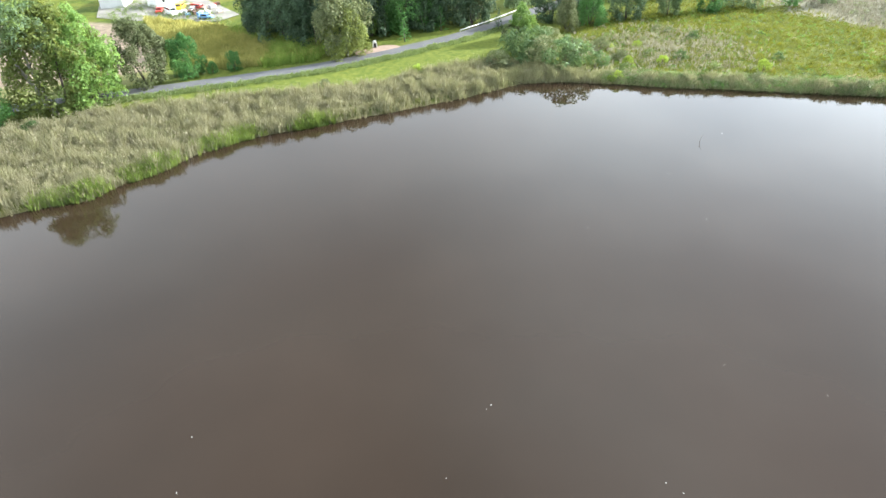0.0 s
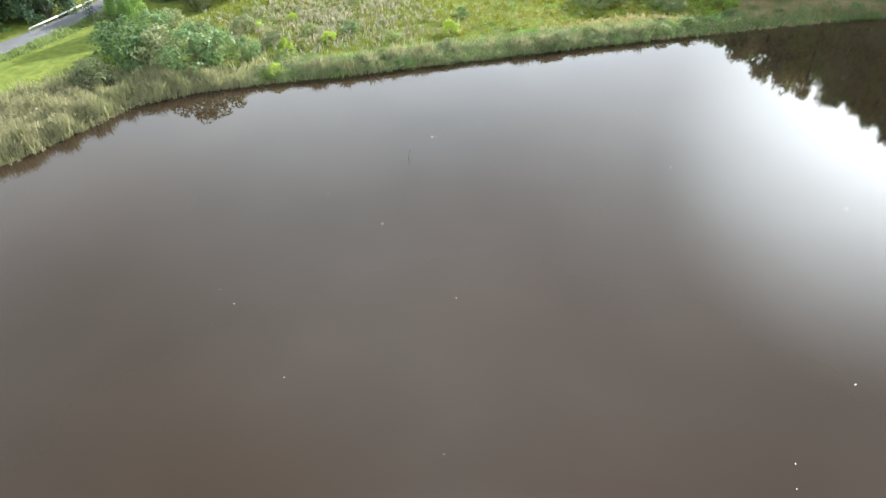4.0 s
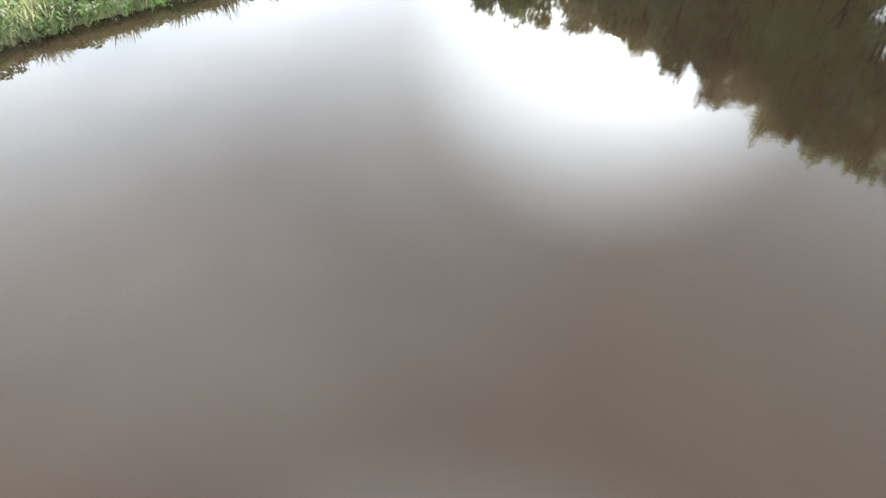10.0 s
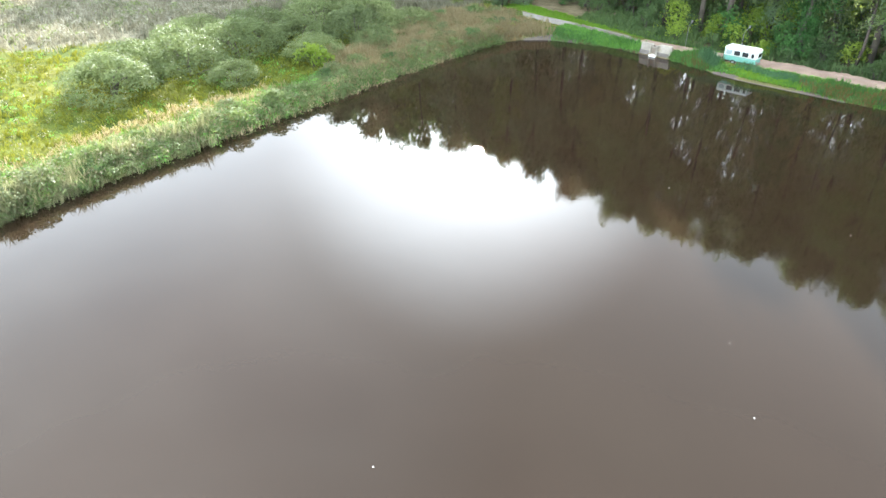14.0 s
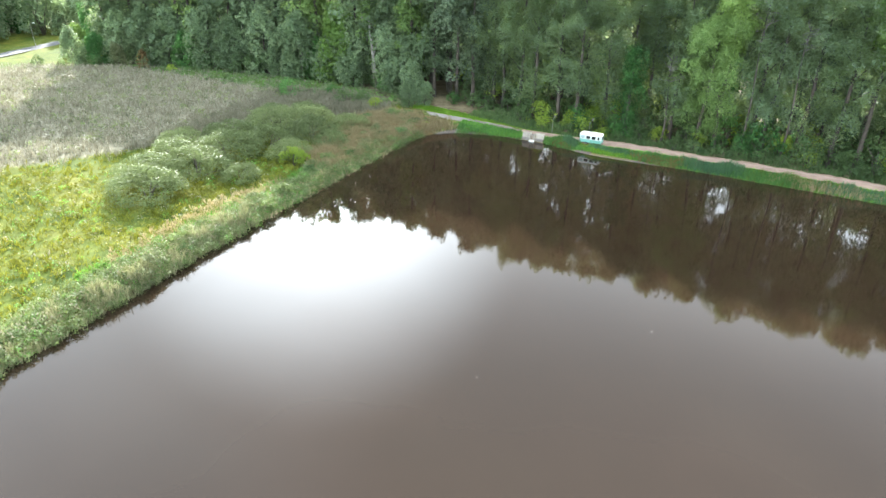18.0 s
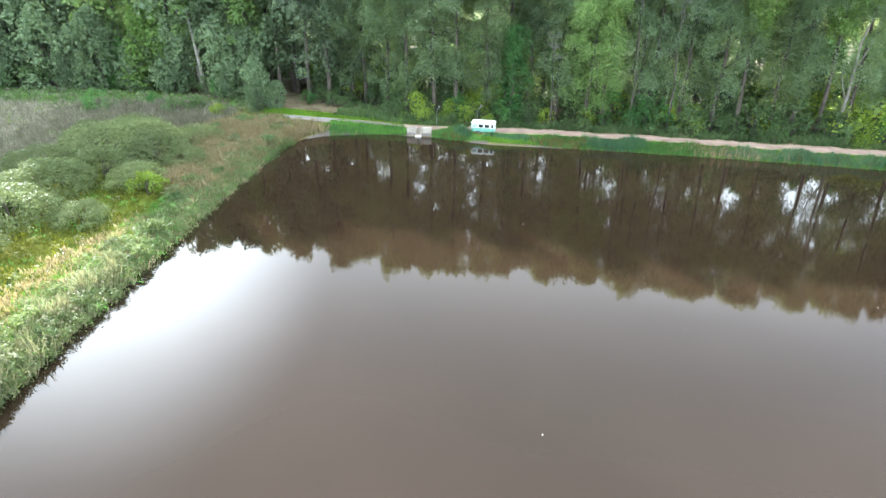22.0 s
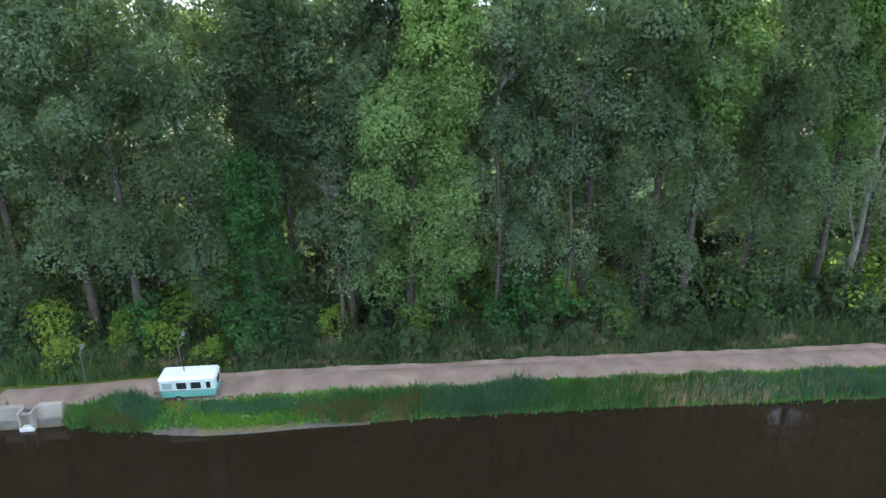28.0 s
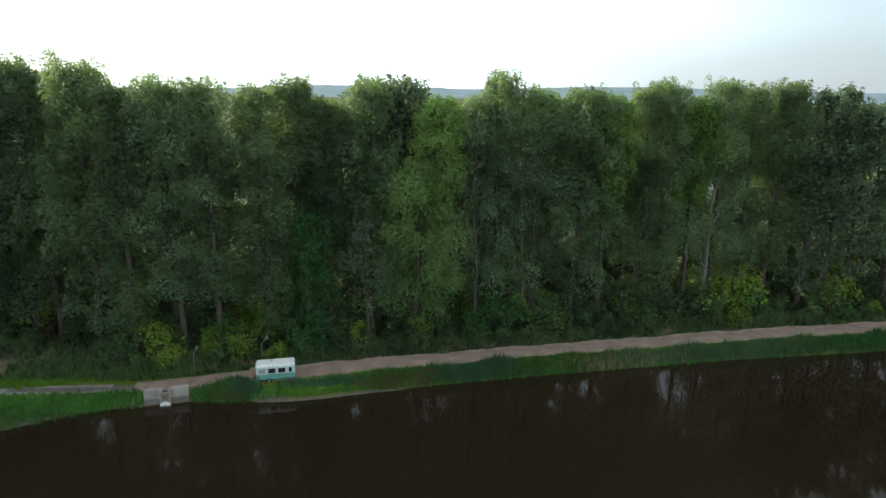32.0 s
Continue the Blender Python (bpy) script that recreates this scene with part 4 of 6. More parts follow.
SW_REED = [(75, -192), (66, -186), (59, -180), (56.8, -175.4), (46.6, -171.5), (32.3, -165.6), (22, -154), (14, -144.8), (6, -136), (-2, -129), (-17, -134), (2, -151.5), (15, -174.5), (27, -195.5), (41, -208), (70, -215)]
stuff("reeds", blades(scatter(SW_REED, 21000, 61, 0.8), 1.75, 0.062, 5, 0.34, 62, uneven=0.5), M["reed"], "dense belt of pale grey-green reeds on the shore", "reeds")
WEST = [(-9.2, -108), (-11.8, -77), (-13.2, -61), (-13.9, -50), (-16.4, -50), (-16.6, -61), (-15.4, -77), (-13, -108), (-12, -126), (-6, -126)]
stuff("reeds", blades(scatter(WEST, 3600, 63), 1.2, 0.07, 5, 0.5, 64, uneven=0.75), M["reed_dim"], "narrow belt of grey-green reeds along the bank", "reeds")
SEDGE = [(-61, -55.6), (-55.5, -48.4), (-51, -39.5), (-54, -24.5), (-39, -6.7), (-60, 4), (-112, 6), (-134, -4), (-148, -60), (-100, -80)]
BEND = [(7, -136.5), (-1.5, -127.5), (-5, -121.5), (-9.5, -114), (-13.5, -114), (-15.5, -125), (-12, -138), (-3, -149)]
stuff("reeds", blades(scatter(BEND, 2600, 69, 0.9), 1.4, 0.1, 5, 0.55, 70, uneven=0.7), M["reed_dim"], "grey-green reeds round the shore's bend", "reeds")
stuff("sedge", blades(scatter(SEDGE, 8000, 65, 2.0), 1.2, 0.13, 4, 0.7, 66), M["sedge"], "wide stand of dry mauve-brown sedge", "sedge")


def plumes(points, tall, seed):
    """Pale seed heads over a reed bed."""
    r = np.random.default_rng(seed)
    p = np.stack([points[:, 0], points[:, 1], height(points[:, 0], points[:, 1]) + tall * r.uniform(0.7, 1.25, len(points))], 1)
    return leaf_cards(p, np.tile([0.0, 0.0, 0.3], (len(p), 1)), 0.17, r)


stuff("reed_plumes", plumes(scatter(SW_REED, 11000, 91, 0.6), 1.55, 92), M["plume"], "pale seed heads over the reeds", "reeds")
stuff("reed_plumes", plumes(scatter(WEST, 1900, 93, 0.5), 1.05, 94), M["plume"], "pale seed heads over the bank's reeds", "reeds")
MEADOW = [(-17, -14), (-20, -33), (-18, -61), (-17, -77), (-15, -108), (-24, -122), (-60, -118), (-100, -85), (-61, -57), (-55, -49), (-51, -40), (-40, -10)]
stuff("meadow_grass", blades(scatter(MEADOW, 9000, 67, 1.2), 0.5, 0.1, 5, 0.8, 68), M["tuft"], "tall yellow-green meadow grass", "grass")


def bank_points(n, seed):
    r = np.random.default_rng(seed)
    x = r.uniform(4.6, 130, n) if seed != 73 else r.uniform(-13, 0, n)
    lo = np.array([np.interp(v, [p[0] for p in POND[4:18]], [p[1] for p in POND[4:18]]) for v in x])
    py = np.array([path_y(v) for v in x])
    t = r.uniform(0, 1, n)
    beach = 0.4 * np.exp(-((x - 15.5) / 5.5) ** 4)
    out = np.stack([x, lo + 0.1 + beach + (py - 1.45 - lo - beach) * t], 1)
    return out[~((x > 9.6) & (x < 14.3) & (out[:, 1] > -0.35))]


stuff("bank_grass", blades(bank_points(7500, 71), 0.34, 0.1, 5, 0.6, 72), M["bank_grass"], "lush green grass on the pond bank", "grass")


def bank_patch(x0, x1, n, seed, t0=0.0, t1=1.0):
    """Points on a stretch of the bank, from the water's edge (0) to the track (1), thinning out at both ends."""
    r = np.random.default_rng(seed)
    x = (x0 + x1) / 2 + (x1 - x0) * 0.5 * r.triangular(-1.15, 0, 1.15, n)
    lo = np.interp(x, [p[0] for p in POND[4:18]], [p[1] for p in POND[4:18]])
    hi = np.array([path_y(v) for v in x]) - 1.5
    lo = lo + 0.45 * np.exp(-((x - 15.5) / 5.5) ** 4)
    p = np.stack([x, lo + 0.05 + (hi - lo) * r.uniform(t0, t1, n)], 1)
    return p[~((x > 9.6) & (x < 14.4) & (p[:, 1] > 0.1))]


BANK_PATCHES = (
    (4.3, 9.5, 420, 1.0, "leaf_deep", 0.0, 0.8, "dark green rushes on the track's bank"), (5.5, 9.8, 170, 0.9, "leaf_brown", 0.0, 0.45, "brown seeding rushes on the track's bank"),
    (7.6, 10.4, 330, 1.3, "reed_blue", 0.2, 0.75, "tall blue-green reeds before the caravan"), (12.5, 20.5, 420, 0.7, "reed_blue", 0.3, 0.65, "blue-green sedge on the track's bank"),
    (12.0, 21.0, 500, 0.4, "fresh", 0.0, 0.4, "fresh yellow-green grass above the mud"), (19.5, 28.0, 360, 0.85, "leaf_brown", 0.0, 0.55, "brown seeding stalks above the mud"),
    (19.0, 29.0, 520, 0.85, "leaf_deep", 0.0, 0.8, "dark green sedge above the mud"), (27.5, 36.0, 800, 1.1, "reed_blue", 0.0, 0.8, "dense blue-green reeds at the water's edge"),
    (33.0, 46.0, 700, 0.9, "leaf_deep", 0.0, 0.7, "dark green sedge on the track's bank"), (36.0, 50.0, 260, 0.95, "reed_green", 0.0, 0.8, "fresh green reeds on the track's bank"),
    (40.0, 56.0, 240, 1.0, "tan", 0.0, 0.6, "dry tan reeds on the track's bank"), (46.0, 70.0, 1000, 1.1, "reed_blue", 0.0, 0.75, "blue-green reeds along the track's bank"),
    (52.0, 72.0, 300, 1.0, "leaf_sage", 0.0, 0.7, "grey-green herbs along the track's bank"), (66.0, 98.0, 1100, 1.1, "leaf_deep", 0.0, 0.75, "dark green reeds along the track's bank"),
    (76.0, 120.0, 700, 1.1, "reed_blue", 0.0, 0.75, "blue-green reeds along the far bank"))
for i, (x0, x1, n, tall, mat, t0, t1, label) in enumerate(BANK_PATCHES):
    stuff("bank_reeds", blades(bank_patch(x0, x1, n, 700 + i, t0, t1), tall, 0.05 if tall > 0.5 else 0.07, 6, 0.4, 730 + i, uneven=0.45), M[mat], label, "reeds")
stuff("bank_grass", blades(bank_points(1500, 73), 0.45, 0.14, 4, 0.6, 74), M["bank_grass"], "green grass beside the sluice", "grass")

def herb_cards(poly, n, size, leaf, per, seed):
    """Low leafy mounds over a strip of ground."""
    r = np.random.default_rng(seed)
    p = scatter(poly, n, seed)
    z = height(p[:, 0], p[:, 1])
    cl = [(x, y, max(zz, 0) + size * 0.4, size * r.uniform(0.5, 1.2), size * r.uniform(0.5, 1.2), size * r.uniform(0.5, 1.0)) for (x, y), zz in zip(p, z)]
    return crown(cl, leaf, per, r)


# ---- undergrowth and dead trees in the woods ----
SHRUBS = [bushy_meshes(2.0, 1.8, 3.0, 200 + i, m, M["bark"], 0.19, 150, 26, 0.52, 0.06, 4)
          for i, m in enumerate([M["shrub"], M["shrub"], M["leaf_deep"], M["leaf_yellow"]])]
SHRUB_LABELS = ["dark green undergrowth shrub at the wood's foot"] * 2 + ["deep green shrub at the wood's foot", "yellow-green shrub under the trees, sunlight put into its colour"]


def build_undergrowth():
    r = np.random.default_rng(220)
    x = -20.0
    while x < 116:
        for off, size in ((5.0, 0.75), (7.6, 1.1), (11.5, 1.5)):
            k = int(r.choice([0, 1, 2, 3], p=[0.42, 0.34, 0.14, 0.10]))
            px, py = x + r.uniform(-1.2, 1.2), path_y(max(-14, x)) + off + r.uniform(-0.8, 0.8) + (3 if x < -4 else 0)
            if off < 6 and r.uniform() < 0.3:
                continue
            plant("shrub", SHRUBS[k], ("trunk", "crown"), SHRUB_LABELS[k], "shrub", (px, py, ground_z(px, py)), r.uniform(0, 360), "undergrowth", size * r.uniform(0.7, 1.25))
        x += r.uniform(2.4, 4.0)
    # shrubs that stand out
    for k, x, y, s in ((3, 6.0, 8.6, 1.1), (3, 8.2, 7.8, 0.9), (3, 10.2, 9.4, 1.5), (3, 44.3, 6.6, 0.8), (3, 66.5, 8.0, 2.0), (3, 70, 8.8, 2.3), (3, 67.5, 6.2, 1.3), (2, 37.0, 7.6, 1.9),
                       (1, 53, 7.2, 1.9), (1, 57, 7.8, 2.1), (3, 83, 4.5, 1.6), (2, 14.5, 6.8, 1.0)):
        plant("shrub", SHRUBS[k], ("trunk", "crown"), SHRUB_LABELS[k], "shrub", (x, y, ground_z(x, y)), 40 * x, "undergrowth", s)
    # thicket behind the rows, sunlight put into the yellow-green shrubs' colour
    x = -24.0
    while x < 120:
        k = 3 if r.uniform() < 0.35 else 0
        py = path_y(max(-14, x)) + 23 + r.uniform(-3, 3)
        plant("shrub", SHRUBS[k], ("trunk", "crown"), SHRUB_LABELS[k], "shrub", (x, py, ground_z(x, py)), r.uniform(0, 360), "undergrowth", r.uniform(2.0, 3.2))
        x += r.uniform(3.2, 4.8)


build_undergrowth()


def bare_tree(height, seed, forks=16, from_t=0.45, spread=2.6):
    """A dead tree: trunk and crooked bare boughs with twigs."""
    r = np.random.default_rng(seed)
    trunk = [(0, 0, -0.3)] + [(0.25 * math.sin(i), 0.2 * math.cos(1.7 * i), height * i / 6) for i in range(1, 7)]
    boughs, twigs = [], []
    for i in range(forks):
        t = from_t + (0.98 - from_t) * i / forks
        a, ln = r.uniform(0, 2 * math.pi), spread * r.uniform(0.5, 1.1) * (1.15 - t * 0.5)
        p = np.array([0, 0, t * height])
        d = np.array([math.cos(a), math.sin(a), r.uniform(0.1, 0.8)])
        pts = [p]
        for k in range(4):
            d = d + r.normal(0, 0.28, 3)
            pts.append(pts[-1] + d / np.linalg.norm(d) * ln / 4)
        boughs.append((pts, [0.09, 0.07, 0.055, 0.04, 0.02]))
        for k in (1, 2, 3, 4):
            for _ in range(2):
                e = d + r.normal(0, 0.8, 3)
                m = pts[k] + e / np.linalg.norm(e) * ln * 0.2
                e2 = e + r.normal(0, 0.6, 3)
                twigs.append(([pts[k], m, m + e2 / np.linalg.norm(e2) * ln * 0.18], [0.035, 0.025, 0.012]))
    return (tubes_mesh("trunk", [(trunk, [0.18, 0.16, 0.14, 0.12, 0.1, 0.07, 0.04])], M["bark"], 8), tubes_mesh("bare_crown", boughs + twigs, M["dead"], 4))


for i, (x, y, h, f) in enumerate(((34.3, 7.6, 24.0, 0.72), (40.2, 8.0, 20.0, 0.82), (22.0, 8.2, 14.5, 0.7))):
    plant("dead_tree", bare_tree(h, 240 + i, 14, f, 3.0 if i == 0 else 2.2), ("trunk", "bare_crown"), "dead tree with bare grey crooked branches", "tree", (x, y, ground_z(x, y)), 0, "dead trees")
plant("snag_trunk", (tubes_mesh("trunk", [([(0, 0, -0.3), (0.3, 0, 7), (0.1, 0, 14), (1.2, 0.2, 19)], [0.3, 0.24, 0.18, 0.06]), ([(0.2, 0, 10), (1.6, 0.3, 13.5), (2.2, 0, 18)], [0.14, 0.1, 0.03]),
                                         ([(0.25, 0, 5.5), (-1.3, -0.3, 9), (-1.6, -0.4, 12)], [0.12, 0.08, 0.03])], M["bark_pale"], 8),), ("trunk",),
      "pale bare trunk at the wood's edge", "tree", (64.8, 7.5, ground_z(64.8, 7.5)))

# ---- woods to the west ----
def broad_meshes(mats, leaf, per, n, rx, low):
    return [bushy_meshes(rx, rx * 0.93, 13.0, 260 + i, m, M["bark"], leaf, per, n, 0.42 if n < 100 else 0.33, low, 4) for i, m in enumerate(mats)]


MID = broad_meshes([M["leaf_haze"], M["leaf_haze"], M["leaf_bright"], M["leaf_sage"], M["leaf_deep"]], 0.46, 44, 90, 4.8, 0.0)
NEAR_MID = broad_meshes([M["leaf_dark"], M["leaf_far"], M["leaf_bright"], M["leaf_sage"], M["leaf_deep"], M["leaf_olive"]], 0.33, 88, 125, 5.9, -0.03)
MID_LABELS = ["broad dark green tree at the meadow's edge", "broad dark green tree at the meadow's edge", "broad light green tree at the meadow's edge", "broad grey-green willow tree at the field's edge", "broad deep green tree at the meadow's edge", "broad yellow-green tree beside the road"]


def mid_tree(k, x, y, scale, rz=0.0, group="broad trees", name="broad_tree"):
    plant(name, (NEAR_MID if -60 < x and y < -100 else MID)[k], ("trunk", "crown"), MID_LABELS[k], "tree", (x, y, ground_z(x, y)), rz, group, scale)


def along(line, spacing, seed):
    """Uneven stations along a line."""
    r = np.random.default_rng(seed)
    p = np.array(line, float)
    s = np.concatenate([[0], np.cumsum(np.hypot(*np.diff(p, axis=0).T))])
    d = 0.0
    while d < s[-1]:
        yield np.interp(d, s, p[:, 0]) + r.uniform(-1, 1), np.interp(d, s, p[:, 1]) + r.uniform(-1, 1), r
        d += spacing * r.uniform(0.75, 1.25)


def build_west_woods():
    edge = [(-27, 17), (-43, 21), (-69, 23), (-84, 20), (-112, 18), (-128, 12)]
    for deep, spacing in ((0, 5.0), (7, 5.8), (15, 10.0)):
        for x, y, r in along([(a, b + deep) for a, b in edge], spacing, 270 + deep):
            if deep < 15 and -60 < x < -50 and r.uniform() < 0.5:
                continue
            light = r.uniform() < 0.16 or -70 < x < -61
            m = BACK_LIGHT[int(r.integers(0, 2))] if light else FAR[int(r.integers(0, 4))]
            tall_tree(m, "tall light green tree in the western wood" if light else "tall western wood tree, haze put into its leaf colour", x, y, r, r.uniform(1.04, 1.18) + (0.12 if x < -48 else 0), "western wood")
    for x, y, r in along([(-30, 14.5), (-43, 17.5), (-69, 19), (-84, 16), (-100, 13.5), (-126, 5)], 3.6, 281):
        k = int(r.choice([0, 1, 2, 3], p=[0.4, 0.3, 0.2, 0.1]))
        plant("shrub", SHRUBS[k], ("trunk", "crown"), SHRUB_LABELS[k], "shrub", (x, y, ground_z(x, y)), r.uniform(0, 360), "undergrowth", r.uniform(0.7, 2.0))
    for x, y, r in along([(-26, 34), (-43, 38), (-69, 40), (-84, 38), (-112, 36), (-128, 30)], 4.4, 283):
        k = 3 if r.uniform() < 0.3 else 0
        plant("shrub", SHRUBS[k], ("trunk", "crown"), SHRUB_LABELS[k], "shrub", (x, y, ground_z(x, y)), r.uniform(0, 360), "undergrowth", r.uniform(2.0, 3.4))
    for line, seed in (([(-176, -44), (-192, -10), (-200, 30), (-205, 75)], 284), ([(-190, 68), (-160, 58), (-120, 56)], 285)):
        for x, y, r in along(line, 9.0, seed):
            mid_tree(int(r.choice([0, 1, 4])), x, y, r.uniform(1.2, 1.8), r.uniform(0, 360), "trees of the western wood")
    for k, x, y, s in ((0, -124, 1, 0.75), (4, -119, 4, 0.6), (3, -113, 5.5, 0.45), (0, -70, 17, 0.6), (0, -56, 19, 0.8), (4, -60, 20, 0.7), (1, -48, 17, 0.65), (0, -27.3, 7.2, 0.42), (0, -25.0, 9.8, 0.36),
                       (0, -137, 22, 1.1), (4, -146, 32, 1.3), (0, -152, 40, 1.4), (2, -141, 14, 0.6), (0, -184, 30, 1.6), (0, -186, 12, 1.7), (4, -177, 2, 1.4), (0, -178, -14, 1.5), (1, -171, -4, 0.9), (0, -176, 40, 1.2), (4, -150, 26, 1.0), (0, -172, -34, 1.0),
                       (1, -160, -58, 1.0), (4, -148, -78, 1.0), (0, -180, 55, 1.4), (1, -168, 60, 1.5), (4, -155, 62, 1.6), (0, -140, 52, 1.6), (0, -200, 0, 1.3), (1, -203, 30, 1.4)):
        mid_tree(k, x, y, s, 35 * x, "trees of the western wood")
    # full broad crowns down to the ground along the wood's edge
    for k, x, y, s in ((0, -33, 15.5, 0.95), (0, -37.5, 18, 1.1), (1, -49, 19, 1.0), (0, -63, 17.5, 1.15), (1, -68, 19, 0.9), (0, -75, 18, 1.2), (1, -83, 15.5, 0.95), (0, -91, 15, 1.1), (4, -97, 13.5, 0.7), (1, -102, 13, 1.05), (0, -109, 12, 1.1),
                       (1, -116, 9, 0.95), (2, -52.5, 20, 1.25), (0, -29.5, 12.0, 0.62)):
        mid_tree(k, x, y, s, 27 * x, "trees of the western wood")
    # pale leaning trunks
    for x, y, dx, h in ((-43, 19, -1.5, 15), (-39.5, 19.5, 1.2, 13), (-44.5, 21, -3.5, 17), (-86, 19, -3.5, 13), (-77, 20.5, -3.0, 14)):
        me = tubes_mesh("trunk", [([(0, 0, -0.3), (dx * 0.35, 0, h * 0.4), (dx * 0.8, 0.1, h * 0.75), (dx, 0, h)], [0.42, 0.33, 0.25, 0.1]),
                                  ([(dx * 0.4, 0, h * 0.45), (dx * 0.4 + 1.0, 0.2, h * 0.65), (dx * 0.4 + 1.4, 0, h * 0.85)], [0.15, 0.1, 0.04])], M["bark_pale"], 9)
        plant("birch_trunk", (me,), ("trunk",), "pale leaning bare trunk before the dark wood", "tree", (x, y, ground_z(x, y)), 0, "pale trunks")


build_west_woods()


def build_far_side():
    """Dark lower trees on the far side of the poplar rows and of the western wood."""
    for x, y, r in along([(-24, 34), (10, 31), (60, 27), (124, 18)], 5.4, 286):
        if abs(x - 65 - (y - 9) * 0.845) > 3.2:
            mid_tree(int(r.choice([0, 0, 1, 4])), x, y, r.uniform(0.85, 1.15), r.uniform(0, 360), "trees behind the poplars")
    for x, y, r in along([(-30, 44), (-69, 48), (-112, 44), (-134, 36)], 6.0, 287):
        mid_tree(int(r.choice([0, 1, 4])), x, y, r.uniform(1.1, 1.5), r.uniform(0, 360), "trees of the western wood")


build_far_side()
RUSTY = bushy_meshes(1.5, 1.5, 4.6, 290, M["leaf_brown"], M["bark"], 0.3, 60, 30, 0.5, 0.05, 4)
plant("dry_conifer", RUSTY, ("trunk", "crown"), "small rusty brown dead conifer by the sedge", "tree", (-105, 6.5, ground_z(-105, 6.5)))
for i, (k, x, y, s) in enumerate(((2, -53.5, 1.5, 1.25), (1, -40.5, 3.5, 1.1), (1, -37, 5.5, 0.95), (3, -32.5, 3.0, 0.75), (1, -118, 3, 1.1), (3, -97, 8, 0.7), (2, -47, 8, 0.8), (1, -61, 9, 0.6), (0, -132, -4, 0.9))):
    plant("shrub", SHRUBS[k], ("trunk", "crown"), "fresh green shrub in the sedge" if k > 1 else "dark dry shrub in the sedge", "shrub", (x, y, ground_z(x, y)), 60 * i, "meadow shrubs", s)

# ---- trees round the south-west corner ----


def conifer_meshes(h, rad, seed, mat):
    r = np.random.default_rng(seed)
    clumps = []
    for i in range(int(h * 5)):
        t = (i + r.uniform()) / (h * 5)
        a, reach = i * 2.4, rad * (1 - t) * r.uniform(0.45, 1.0) + 0.08
        clumps.append((math.cos(a) * reach, math.sin(a) * reach, h * (0.04 + 0.93 * t), 0.2 + 0.35 * rad * (1 - t) * 0.6, 0.2 + 0.35 * rad * (1 - t) * 0.6, 0.35))
    return tubes_mesh("trunk", [([(0, 0, -0.3), (0, 0, h * 0.5), (0, 0, h * 0.97)], [0.05 * rad + 0.08, 0.08, 0.02])], M["bark"], 7), quads_mesh("crown", crown(clumps, 0.3, 70, r), mat)


def build_leaning_tree():
    """Two slanting trunks that carry one high crown."""
    lines = [([(0, 0, -0.3), (0.5, -1.4, 4.5), (1.2, -3.0, 9), (1.6, -4.6, 21)], [0.45, 0.36, 0.28, 0.1]), ([(-0.2, 0.5, -0.3), (0.2, -0.3, 4.2), (0.4, -1.4, 9.5), (0.5, -1.8, 23)], [0.36, 0.3, 0.24, 0.08]),
             ([(1.1, -2.8, 8), (1.8, -5.2, 11), (2.6, -7, 13.5)], [0.18, 0.12, 0.04]), ([(0.4, -1.3, 9), (0.2, 1.0, 12), (0.2, 2.6, 14.4)], [0.16, 0.1, 0.03])]
    r = np.random.default_rng(301)
    clumps = []
    for i in range(150):
        a, e = r.uniform(0, 2 * math.pi), r.uniform(-0.85, 1)
        q = r.uniform(0.45, 1.0)
        clumps.append((0.8 + 5.6 * q * math.cos(a) * math.sqrt(1 - e * e * 0.8), -3.2 + 7.4 * q * math.sin(a) * math.sqrt(1 - e * e * 0.8), 18.5 + 9.0 * e * q, 1.5, 1.5, 1.3))
    ob = thing("leaning_tree", "tall dark green tree with two slanting grey trunks", "tree", (31.9, -206.6, ground_z(31.9, -206.6)))
    part("trunk", tubes_mesh("trunk", lines, M["bark_pale"], 9), M["bark_pale"], ob, "two slanting grey trunks")
    part("crown", quads_mesh("crown", crown(clumps, 0.34, 75, r, -0.3), M["leaf"]), M["leaf"], ob)


